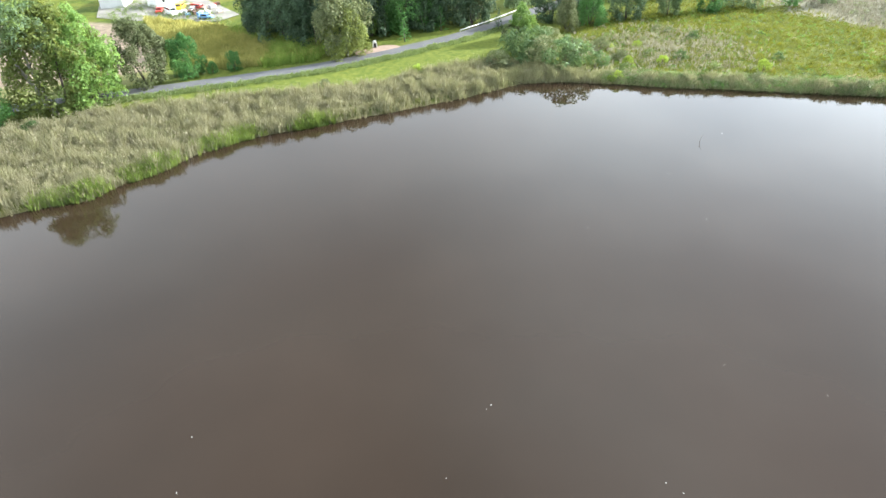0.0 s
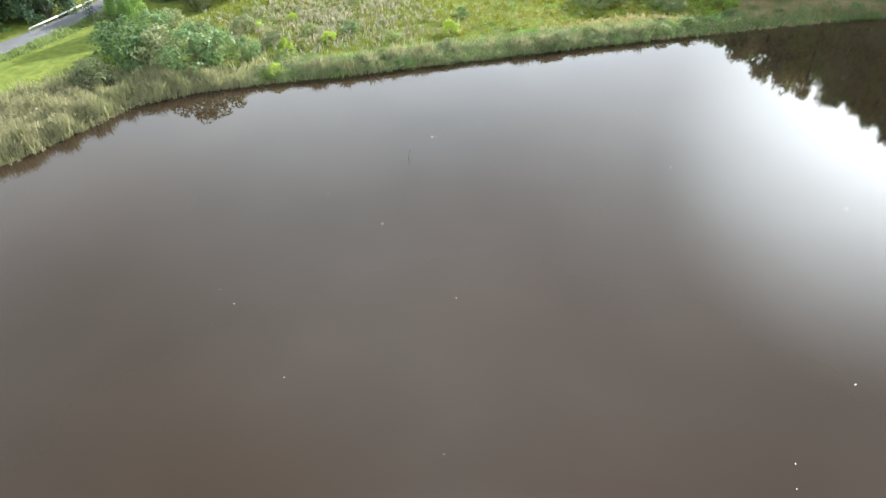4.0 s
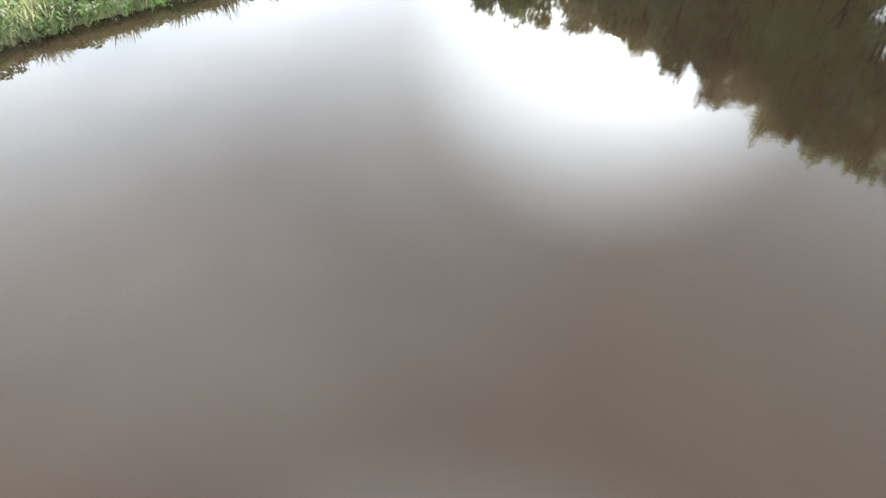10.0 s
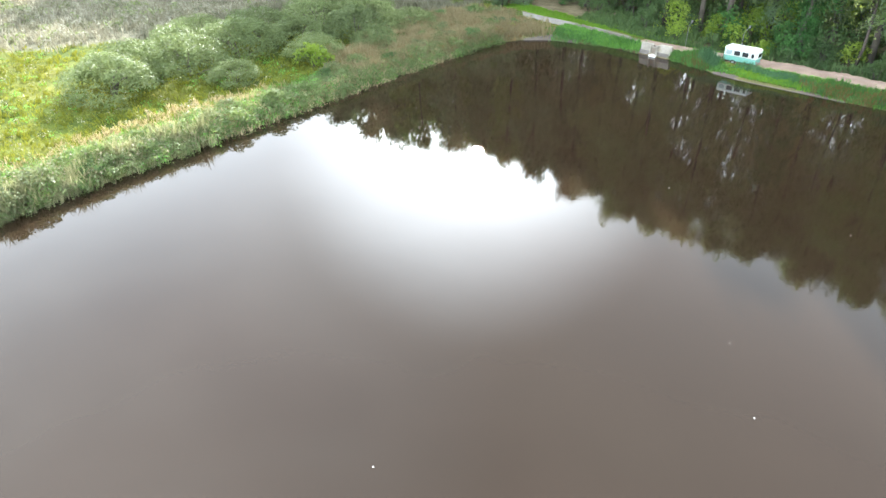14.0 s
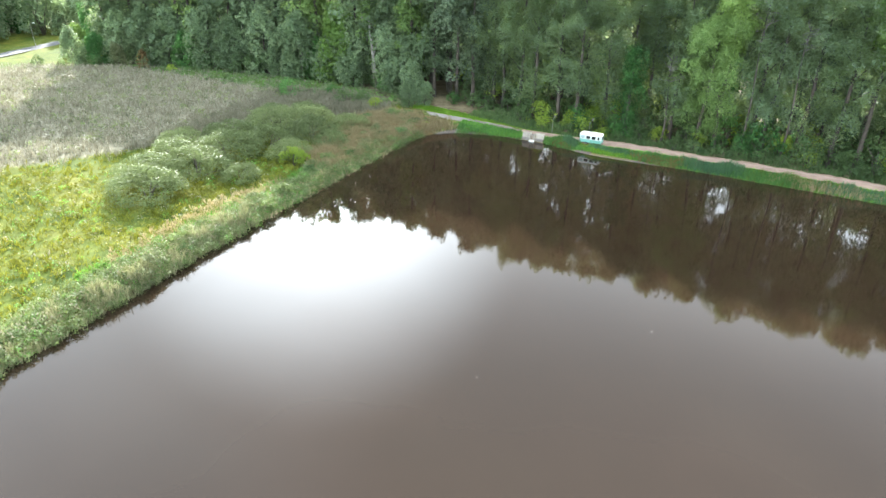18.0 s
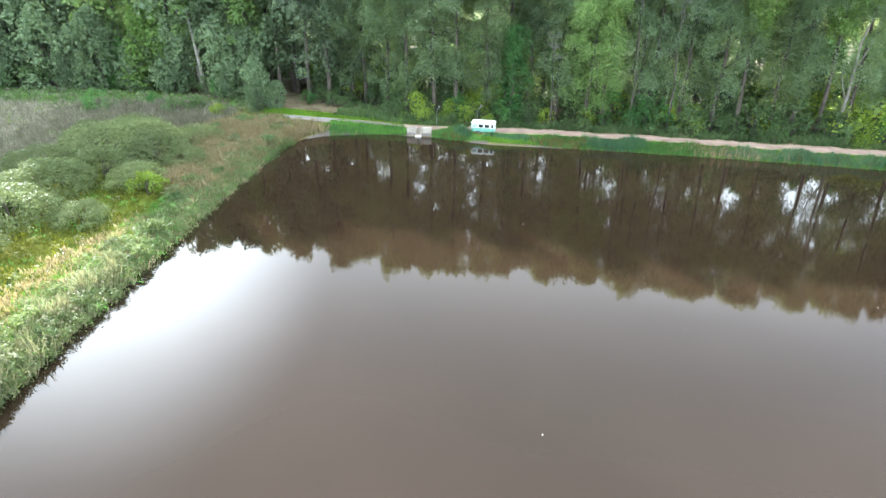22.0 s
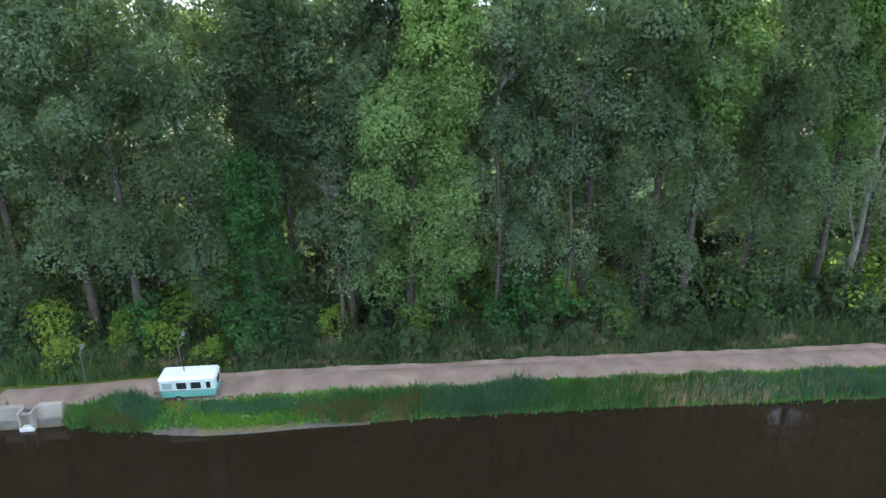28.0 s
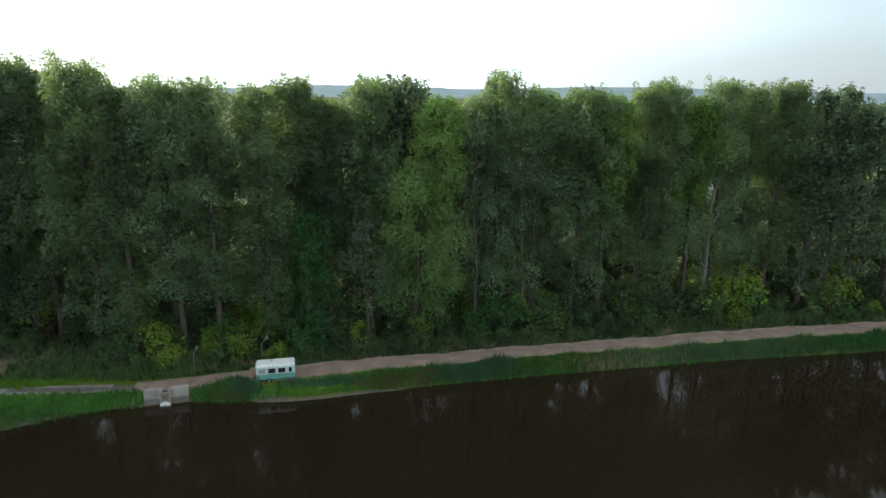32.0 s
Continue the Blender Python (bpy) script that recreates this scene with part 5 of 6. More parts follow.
build_leaning_tree()
# the second, brighter tree stands for the first crown's sunlit side
for k, x, y, s in ((5, 29.0, -206.4, 1.5), (2, 24.6, -203.9, 1.3), (3, 13.7, -200.2, 1.0), (4, 7.2, -194.8, 0.68), (4, 1.9, -187.0, 0.32), (4, 4.6, -190.6, 0.2), (3, -15.2, -168.8, 1.3), (5, -12.2, -166.4, 0.85), (0, -19.5, -178.5, 1.1), (0, -20.5, -187.5, 1.15), (0, -25.0, -181.5, 1.3), (0, -24.5, -194.5, 1.1), (0, -23.5, -173.5, 1.2),
                   (0, -30.0, -199.0, 1.1), (2, -33.8, -131.8, 0.6), (0, -51, -128, 0.8), (4, -50, -118, 0.75), (0, -55, -110, 0.75), (1, -63, -100, 0.7), (4, -67, -90, 0.72), (3, -44, -123, 0.6), (0, -58, -121, 0.9),
                   (0, -43, -147, 0.95), (3, -49, -147, 0.8), (0, -56, -149, 0.9), (4, -36, -163, 1.2), (0, -45, -160, 1.3), (0, -64, -140, 0.9), (1, -72, -136, 0.9), (4, -80, -131, 0.9), (0, -55, -165, 1.3), (2, -33, -172, 1.0),
                   (0, -78, -112, 0.8), (4, -88, -104, 0.8), (0, -98, -95, 0.8), (1, -74, -84, 0.6), (0, -108, -84, 0.9), (4, -118, -70, 0.9), (2, -84, -96, 0.6), (0, -112, -108, 1.0), (0, -125, -92, 1.0), (1, -133, -70, 1.0),
                   (0, -74, -79, 0.5), (4, -77, -70, 0.45), (1, -80, -61, 0.5), (0, 44, -222, 1.1), (4, 40, -214, 0.8), (0, -48, -176, 1.2), (1, -42, -190, 1.1), (0, -90, -126, 1.0), (4, -100, -120, 1.0), (0, -29.5, -168.5, 1.0), (4, -38.5, -170, 1.2), (0, -37.5, -157.5, 0.8), (1, -44, -152, 0.8)):
    mid_tree(k, x, y, s, 31 * x, "trees along the road")
PINES = [conifer_meshes(7.5, 1.9, 310, M["conifer"]), conifer_meshes(5.5, 1.7, 311, M["leaf_deep"]), conifer_meshes(14.0, 3.2, 312, M["conifer"])]
for k, x, y, s in ((1, -26.2, -158.5, 1.0), (0, -30, -165, 0.9), (1, -37.0, -153.0, 1.1), (2, -24, -182, 1.1), (2, -31.5, -203, 1.1), (2, -20, -178, 0.95), (0, -40, -139, 0.7), (2, -60, -158, 1.0), (2, -29, -193, 1.15)):
    plant("conifer", PINES[k], ("trunk", "crown"), "dark green conifer beside the road" if k != 1 else "small bright green cone-shaped conifer", "tree", (x, y, ground_z(x, y)), 50 * x, "conifers", s)
THICKET = bushy_meshes(3.2, 3.0, 3.8, 320, M["leaf_sage"], M["bark"], 0.28, 90, 46, 0.45, 0.0, 3)
THICKET_DARK = bushy_meshes(3.2, 3.0, 4.2, 321, M["shrub"], M["bark"], 0.28, 90, 46, 0.45, 0.0, 3)
for i, (d, x, y, s) in enumerate(((0, -19, -118, 0.9), (1, -22, -127, 1.0), (0, -25.5, -130, 1.0), (1, -17.5, -112, 0.75), (1, -29, -127, 1.05), (0, -34, -125, 0.8), (0, -18, -124, 0.8), (0, -26, -119, 0.8), (0, -30, -113, 0.7),
                                  (0, -22, -108, 0.6), (1, -25, -96, 0.5), (0, -33, -134, 0.9), (0, -12, -131, 0.5), (1, -14, -127, 0.6), (0, -7, -138, 0.35), (1, -29, -77, 0.4), (0, 6, -163, 0.35), (1, 40, -203, 0.5), (1, -19.5, -129, 1.5), (1, -15.2, -118.3, 1.5), (0, -18, -123.5, 1.35), (0, -12.5, -132, 0.95))):
    plant("thicket", THICKET_DARK if d else THICKET, ("trunk", "crown"), "dark green thicket near the shore" if d else "grey-green willow thicket near the shore", "bush", (x, y, ground_z(x, y)), 70 * i, "shore thickets", s)

# ---- road side ----


def build_guard_rail():
    ob = thing("guard_rail", "pale steel guard rail beside the road", "guard rail", (0, 0, 0))
    line = [(-35.2, -147.4), (-41, -144.6), (-46.5, -142.2), (-52, -140.1), (-57.4, -138.2)]
    for (x0, y0), (x1, y1) in zip(line, line[1:]):
        z = 1.05
        part("rail", tubes_mesh("rail", [([(x0, y0, z + 0.62), (x1, y1, z + 0.62)], [0.13, 0.13])], M["wall"], 6), M["wall"], ob)
        for t in (0.0, 0.5):
            x, y = x0 + (x1 - x0) * t, y0 + (y1 - y0) * t
            part("post", box(x - 0.06, x + 0.06, y - 0.06, y + 0.06, 0.6, z + 0.7), M["steel"], ob)


build_guard_rail()


def build_shrine():
    x, y = -19.3, -163.2
    z = ground_z(x, y)
    ob = thing("wayside_shrine", "small white arched wayside shrine with dark niche", "shrine", (x, y, z), rz=122)
    ob.scale = (0.68, 0.68, 0.68)

    def arch(w, h, d0, d1):
        bm = bmesh.new()
        ring = [(-w, 0), (w, 0), (w, h)] + [(w * math.cos(radians(a)), h + w * math.sin(radians(a))) for a in range(20, 180, 20)] + [(-w, h)]
        f = [bm.verts.new((px, d0, pz)) for px, pz in ring]
        b = [bm.verts.new((px, d1, pz)) for px, pz in ring]
        bm.faces.new(f)
        bm.faces.new(b[::-1])
        for i in range(len(ring)):
            j = (i + 1) % len(ring)
            bm.faces.new((f[j], f[i], b[i], b[j]))
        bmesh.ops.recalc_face_normals(bm, faces=bm.faces[:])
        return bm
    part("body", arch(0.75, 1.9, -0.45, 0.45), M["wall"], ob)
    # no hollow here: a dark slab carries the niche's shade as colour
    part("niche", arch(0.42, 1.5, -0.48, -0.4), M["glass"], ob, "dark slab, shade of the arched niche put into its colour")
    part("plinth", box(-1.0, 1.0, -0.7, 0.7, -0.3, 0.25, 0.03), M["concrete"], ob)
    bm = bmesh.new()
    bmesh.ops.create_circle(bm, cap_ends=True, segments=24, radius=1.0)
    bmesh.ops.scale(bm, verts=bm.verts[:], vec=(5.5, 3.2, 1))
    solid("forecourt", bm, M["gravel"], "worn gravel patch before the shrine", "ground", "structure", at=(-17.3, -161.6, 1.13), rz=-44)


build_shrine()


def build_street_lamp():
    x, y = -160, 12.5
    ob = thing("street_lamp", "slim grey street lamp by the road", "lamp", (x, y, ground_z(x, y)))
    part("pole", cylinder(0.09, (0, 0, -0.3), (0, 0, 6.5), 8, 0.05), M["steel"], ob)
    part("arm", tubes_mesh("arm", [([(0, 0, 6.4), (0.5, 0, 6.8), (1.6, 0, 6.9)], [0.05, 0.045, 0.04])], M["steel"], 6), M["steel"], ob)
    part("lamp_head", box(1.4, 2.2, -0.13, 0.13, 6.82, 6.98, 0.03), M["white"], ob)


build_street_lamp()
CORN = [(2, -189), (-8.5, -173.5), (-18, -175), (-23, -190), (-26, -205), (-30, -224), (-29, -237), (-14, -220), (0, -198)]
stuff("maize", blades(scatter(CORN, 17000, 330, 0.3), 1.7, 0.10, 4, 0.4, 331), M["corn"], "ripening yellow-green maize field", "maize")
CORN_EDGE = [(-1, -182), (-8.5, -173), (-19, -175), (-23.5, -192), (-26.5, -207), (-22, -205), (-16, -189), (-9, -184)]
stuff("maize", blades(scatter(CORN_EDGE, 5200, 335, 0.5), 1.85, 0.15, 4, 0.45, 336), M["corn_green"], "fresh green maize rows beside the road", "maize")
VERGE = [(38, -217), (30.2, -210.7), (15.3, -189.9), (1.9, -172.4), (-3.3, -166.8), (-14.9, -156.5), (-29.8, -145.6), (-44, -138.1), (-43.2, -136.3), (-28.8, -143.9), (-13.6, -154.9), (-1.9, -165.2), (3.4, -171.2), (17, -188.8), (31.8, -209.5), (40, -215.5)]
stuff("verge_grass", blades(scatter(VERGE, 3500, 333, 0.3), 0.55, 0.13, 5, 0.6, 334), M["herb"], "rough tall grass strip beside the road", "grass")

# ---- yard beyond the maize ----
YARD = [(-30, -243), (-34, -217), (-42, -215), (-56, -236), (-60, -258), (-45, -268), (-31, -256)]
solid("yard", mesh_from("yard", [(x, y, ground_z(x, y) + 0.12) for x, y in YARD], [tuple(range(len(YARD)))[::-1]], M["yard"]), M["yard"], "pale gravel yard with parked vehicles", "ground", "structure")


def build_vehicle(name, label, category, x, y, rz, paint, L, W, H, cabin0, cabin1):
    ob = thing(name, label, category, (x, y, ground_z(x, y) + 0.14), "parked vehicles", rz=rz)
    part("body", box(-L / 2, L / 2, -W / 2, W / 2, 0.3, H * 0.58, 0.1, segments=2), paint, ob)
    cab = part("cabin", box(cabin0 * L, cabin1 * L, -W / 2 + 0.08, W / 2 - 0.08, H * 0.56, H, 0.14, segments=2), paint, ob)
    for s in (-1, 1):
        part("side_window", box(cabin0 * L + 0.25, cabin1 * L - 0.25, s * (W / 2 - 0.09) - 0.015, s * (W / 2 - 0.09) + 0.015, H * 0.64, H * 0.9, 0.005), M["glass"], cab)
    part("windscreen", box(cabin1 * L - 0.05, cabin1 * L + 0.015, -W / 2 + 0.25, W / 2 - 0.25, H * 0.64, H * 0.9, 0.005), M["glass"], cab)
    for wx in (-L * 0.32, L * 0.32):
        for wy in (-W / 2 + 0.08, W / 2 - 0.08):
            part("wheel", cylinder(0.33, (wx, wy - 0.1, 0.33), (wx, wy + 0.1, 0.33), 14), M["rubber"], ob)


build_vehicle("car", "small red car parked in the yard", "car", -40, -241, 30, M["red"], 4.1, 1.7, 1.5, -0.3, 0.2)
build_vehicle("van", "white panel van parked in the yard", "van", -38, -235, 60, M["white"], 5.0, 1.95, 2.3, -0.48, 0.32)
build_vehicle("van", "yellow van parked in the yard", "van", -43.9, -236.6, 20, M["yellow"], 4.8, 1.9, 2.1, -0.48, 0.32)
build_vehicle("car", "blue car parked in the yard", "car", -36, -222, 100, M["blue"], 4.2, 1.7, 1.5, -0.3, 0.2)
build_vehicle("car", "red car parked beside the white van", "car", -45.5, -231, 80, M["red"], 4.1, 1.7, 1.5, -0.3, 0.2)


def build_house(name, label, x, y, rz, L, W, H, R, wall, roof, wins):
    ob = thing(name, label, "building", (x, y, ground_z(x, y)), rz=rz)
    body = part("wall", box(-L / 2, L / 2, -W / 2, W / 2, -0.4, H), wall, ob)
    bm = bmesh.new()
    a = [bm.verts.new(p) for p in [(-L / 2 - 0.4, -W / 2 - 0.5, H - 0.1), (-L / 2 - 0.4, W / 2 + 0.5, H - 0.1), (-L / 2 - 0.4, 0, H + R)]]
    b = [bm.verts.new((-v.co.x, v.co.y, v.co.z)) for v in a]
    for f in ((a[0], a[1], a[2]), (b[1], b[0], b[2]), (a[0], a[2], b[2], b[0]), (a[2], a[1], b[1], b[2]), (a[1], a[0], b[0], b[1])):
        bm.faces.new(f)
    bmesh.ops.recalc_face_normals(bm, faces=bm.faces[:])
    part("roof", bm, roof, ob)
    for i in range(wins):
        cx = -L / 2 + L * (i + 0.5) / wins
        for z0 in ([1.0] if H < 4.5 else [1.0, 3.8]):
            for s in (-1, 1):
                w = part("window", box(cx - 0.55, cx + 0.55, s * W / 2 - 0.04, s * W / 2 + 0.04, z0, z0 + 1.3, 0.01), M["white"], body)
                part("pane", box(cx - 0.47, cx + 0.47, s * W / 2 - 0.05, s * W / 2 + 0.05, z0 + 0.08, z0 + 1.22, 0.005), M["glass"], w)
    return ob


build_house("shed", "pale sheet-clad shed with grey roof", -48, -262, 20, 14, 7, 3.6, 1.2, M["wall"], M["roof"], 4)
build_house("shed", "low white shed in the yard", -49, -246, -15, 9, 5, 3.0, 0.9, M["white"], M["roof"], 2)
build_house("house", "white house seen through the wood", 117, 70, 40, 18, 10, 8.5, 4.0, M["white"], M["roof"], 5)
build_house("house", "white house with red roof beyond the wood", 160, 95, 20, 14, 9, 6.0, 4.0, M["white"], M["roof_red"], 4)


def build_clutter():
    r = np.random.default_rng(430)
    paints = ("white", "wall", "wood", "rust", "roof", "blue", "yellow", "red")
    labels = {"white": "white container in the yard", "wall": "pale grey stacked panels in the yard", "wood": "weathered timber stack in the yard", "rust": "rusty scrap heap box in the yard",
              "roof": "grey sheet-covered stack in the yard", "blue": "blue tarpaulin-covered stack in the yard", "yellow": "yellow plant box in the yard", "red": "red crate in the yard"}
    for x, y in scatter([(-37, -222), (-47, -221), (-53, -238), (-49, -246), (-41, -244), (-38, -234)], 34, 431):
        m = str(r.choice(paints, p=[0.12, 0.16, 0.24, 0.2, 0.16, 0.06, 0.03, 0.03]))
        a, b, h = r.uniform(0.4, 1.4), r.uniform(0.3, 0.8), r.uniform(0.4, 1.2)
        ob = thing("stack", labels[m], "stack", (x, y, ground_z(x, y) + 0.12), "yard clutter", rz=r.uniform(0, 180))
        part("base", box(-a, a, -b, b, 0, 0.15, 0.02), M["wood"], ob)
        part("load", box(-a * 0.95, a * 0.95, -b * 0.95, b * 0.95, 0.15, h, 0.06, segments=2), M[m], ob)


build_clutter()
stuff("yard_weeds", herb_cards([(-28, -216), (-34, -213), (-50, -236), (-60, -252), (-50, -262), (-30, -254), (-25, -238)], 420, 0.8, 0.26, 60, 432), M["herb"], "weeds and brambles round the yard", "plants")

# ---- shore plants ----


SHORE = [(-9.0, -112), (-11.6, -77), (-13.0, -61), (-14.8, -33), (-15.6, -14), (-15.2, -8), (-18, -6), (-20.5, -14), (-19.6, -33), (-18, -61), (-17, -77), (-14, -108)]
stuff("shore_tan_grass", blades(scatter([(-14.6, -50), (-15.9, -14), (-18.6, -14), (-17.2, -50)], 700, 338), 0.7, 0.09, 6, 0.7, 339), M["tan"], "dry tan tufts among the bank's herbs", "grass")
stuff("shore_herbs", herb_cards(SHORE, 1500, 0.85, 0.15, 135, 340), M["herb"], "leafy grey-green herbs along the bank", "plants")
stuff("shore_herbs", herb_cards(SHORE, 420, 0.8, 0.15, 135, 355), M["leaf_grey"], "pale silvery herbs along the bank", "plants")
stuff("shore_herbs", herb_cards(SHORE, 300, 0.7, 0.15, 135, 356), M["bank_grass"], "fresh green herbs along the bank", "plants")
CORNER = [(-15.5, -10), (-14.5, -3.2), (-13.5, -1.5), (-20, 2), (-28, 2), (-31, -5), (-29, -14), (-24, -28), (-18.5, -30), (-17, -20)]


def clusters(poly, n, each, spread, seed):
    """Points gathered in uneven groups over an area."""
    r = np.random.default_rng(seed)
    c = np.repeat(scatter(poly, n, seed), each, 0)
    p = c + r.normal(0, spread, c.shape)
    return p[shore_gap(p[:, 0], p[:, 1]) > 0.2]


stuff("reeds", blades(clusters(SW_REED, 60, 16, 1.1, 350), 1.95, 0.12, 5, 0.6, 351), M["reed_dim"], "taller dull green clumps in the reed belt", "reeds")
stuff("tan_grass", blades(clusters(CORNER, 150, 60, 1.2, 342), 1.15, 0.085, 6, 0.7, 343), M["tan"], "clumps of dry tan grass at the pond's corner", "grass")
stuff("brown_herbs", herb_cards(CORNER, 150, 0.8, 0.17, 95, 359), M["leaf_brown"], "rusty brown dying herbs at the pond's corner", "plants")
stuff("corner_herbs", herb_cards(CORNER, 110, 0.9, 0.17, 110, 344), M["herb"], "leafy grey-green herbs among tan grass", "plants")
SMALL = [bushy_meshes(1.3, 1.2, 1.3, 460 + i, m, M["bark"], 0.16, 200, 34, 0.5, 0.0, 3) for i, m in enumerate([M["leaf_sage"], M["herb"], M["shrub"], M["leaf_yellow"]])]
SMALL_LABELS = ["low sage-green shrub near the pond's corner", "low pale green shrub near the bank", "low dark green shrub near the bank", "low yellow-green shrub near the bank"]


def build_small_shrubs():
    r = np.random.default_rng(470)
    for poly, n, seed in ((CORNER, 20, 471), (SHORE, 46, 472), (DRY_SOUTH, 16, 473)):
        for x, y in scatter(poly, n, seed):
            if shore_gap(np.array([x]), np.array([y]))[0] < 0.5:
                continue
            k = int(r.choice([0, 1, 2, 3], p=[0.4, 0.3, 0.2, 0.1]))
            plant("low_shrub", SMALL[k], ("trunk", "crown"), SMALL_LABELS[k], "shrub", (x, y, ground_z(x, y)), r.uniform(0, 360), "low shrubs", r.uniform(0.6, 1.3))


DRY_SOUTH = [(-20, -88), (-19, -112), (-34, -116), (-48, -104), (-46, -90), (-32, -84)]
build_small_shrubs()
TAN_STRIP = [(-19, -50), (-17.5, -66), (-20, -66), (-22.5, -50), (-21, -38), (-19.5, -38)]
stuff("tan_grass", blades(scatter(TAN_STRIP, 500, 345), 0.7, 0.1, 6, 0.7, 346), M["tan"], "scattered tan tufts behind the bank", "grass")
stuff("shore_greens", herb_cards([(-14.4, -44), (-15.6, -12), (-14.6, -4), (-18, -2), (-26, 3), (-30, -4), (-24, -26), (-19, -46)], 150, 0.6, 0.18, 110, 337), M["bank_grass"], "bright green leafy plants near the bank", "plants")
stuff("meadow_ruts", blades(scatter([(-18.3, -14), (-20.2, -14), (-21.2, -40), (-19.6, -70), (-18.2, -70), (-19.6, -40)], 900, 335, 0.25), 0.55, 0.12, 5, 0.8, 336), M["bank_grass"], "green rank grass in old wheel ruts", "grass")
stuff("strip_grass", blades(scatter(GREEN_STRIP, 2800, 333, 0.3), 0.28, 0.08, 6, 0.8, 332), M["fresh"], "fresh green grass strip beside the wood", "grass")
DRY = [(-51, -40), (-40, -8), (-30, -2), (-31, 6), (-45, 10), (-60, 6), (-54, -20)]
SEDGE_LUMPS = [(-58, -50), (-52, -30), (-42, -8), (-60, 4), (-112, 5), (-130, -6), (-140, -55), (-95, -72)]
stuff("sedge_herbs", herb_cards(SEDGE_LUMPS, 420, 0.9, 0.3, 40, 341), M["herb"], "green plants scattered through the sedge", "plants")
stuff("sedge_lumps", herb_cards(SEDGE_LUMPS, 2200, 1.0, 0.24, 40, 357), M["sedge"], "soft grey-brown clumps of dry sedge", "sedge")
stuff("sedge_lumps", herb_cards(SEDGE_LUMPS, 500, 1.0, 0.24, 40, 358), M["leaf_sage"], "dull green clumps in the sedge", "sedge")
stuff("sedge", blades(scatter(DRY, 3500, 347), 1.3, 0.14, 5, 0.6, 348), M["sedge"], "grey dry reeds between the bushes", "sedge")
MEADOW_LUMPS = [(-18.5, -16), (-21, -33), (-19, -61), (-18, -77), (-16, -108), (-24, -120), (-60, -114), (-92, -84), (-62, -60), (-55, -50), (-44, -52), (-42, -30), (-27, -26)]
stuff("meadow_herbs", herb_cards(MEADOW_LUMPS, 2600, 0.62, 0.17, 85, 349), M["tuft"], "lumpy yellow-green meadow plants", "plants")
stuff("meadow_herbs", herb_cards(MEADOW_LUMPS, 70, 0.6, 0.17, 85, 352), M["golden"], "golden-yellow meadow plants", "plants")
stuff("meadow_herbs", herb_cards(MEADOW_LUMPS, 420, 0.6, 0.17, 85, 353), M["bank_grass"], "fresh green meadow plants", "plants")
stuff("meadow_herbs", herb_cards(MEADOW_LUMPS, 160, 0.5, 0.15, 90, 354), M["sedge"], "pale dry meadow plants", "plants")
for i, (x0, y0, x1, y1) in enumerate(((30, -163.6, 37, -168.4), (43, -170.2, 49, -173), (53.5, -174.5, 60, -180), (22, -153.5, 25, -157))):
    poly = [(x0, y0), (x1, y1), (x1 + 1.2, y1 - 2.2), (x0 - 0.4, y0 - 2.4)]
    stuff("green_reeds", blades(scatter(poly, 420, 350 + i), 1.5, 0.1, 6, 0.55, 356 + i), M["reed_green"], "bright green young reeds at the water's edge", "reeds")
BANK_DARK = [(4.4, -0.4), (10, -1.5), (10.4, -0.3), (7, 0.5), (4.4, 0.6)]
stuff("bank_reeds", blades(scatter(BANK_DARK, 420, 362, 0.3), 0.75, 0.05, 6, 0.5, 363), M["leaf_deep"], "dark green rushes by the sluice", "rushes")
BANK_WEST = [(-11.5, -2.0), (-5, -0.1), (-0.2, 0.2), (-0.2, 1.0), (-6, 1.6), (-12.6, 0.2)]
stuff("bank_reeds", blades(scatter(BANK_WEST, 520, 364, 0.4), 0.65, 0.06, 6, 0.5, 365), M["leaf_deep"], "dark green rushes beside the sluice", "rushes")


def ditch_points(n, seed, lo, hi):
    r = np.random.default_rng(seed)
    x = r.uniform(-14, 120, n)
    return np.stack([x, np.array([path_y(v) for v in x]) + r.uniform(lo, hi, n)], 1)


stuff("ditch_grass", blades(ditch_points(5200, 370, 2.0, 5.4), 0.8, 0.1, 5, 0.6, 371), M["shrub"], "dark rank grass in the ditch behind the track", "grass")
stuff("wood_floor_plants", blades(ditch_points(4000, 372, 5.0, 13), 0.7, 0.16, 5, 0.9, 373), M["shrub"], "dark plants on the wood's floor", "plants")


def build_spoil():
    """Crumbled gravel crest along the track's far edge."""
    r = np.random.default_rng(380)
    verts, faces = [], []
    xs = np.arange(9.5, 120, 0.45)
    for i, x in enumerate(xs):
        y = path_y(x) + 1.5 + r.normal(0, 0.06)
        z = ground_z(x, y)
        h = 0.22 + 0.1 * math.sin(x * 0.9) * math.sin(x * 0.37) + r.uniform(-0.04, 0.06)
        verts += [(x, y - 0.5, z + 0.05), (x, y - 0.12, z + h * 0.8), (x, y + 0.12, z + h), (x, y + 0.6, z - 0.1)]
        if i:
            a = (i - 1) * 4
            faces += [(a + k, a + 4 + k, a + 5 + k, a + 1 + k) for k in range(3)]
    solid("gravel_bank", mesh_from("gravel_bank", verts, faces, M["gravel"], True), M["gravel"], "low crumbled gravel crest along the track", "gravel", "structure")


build_spoil()


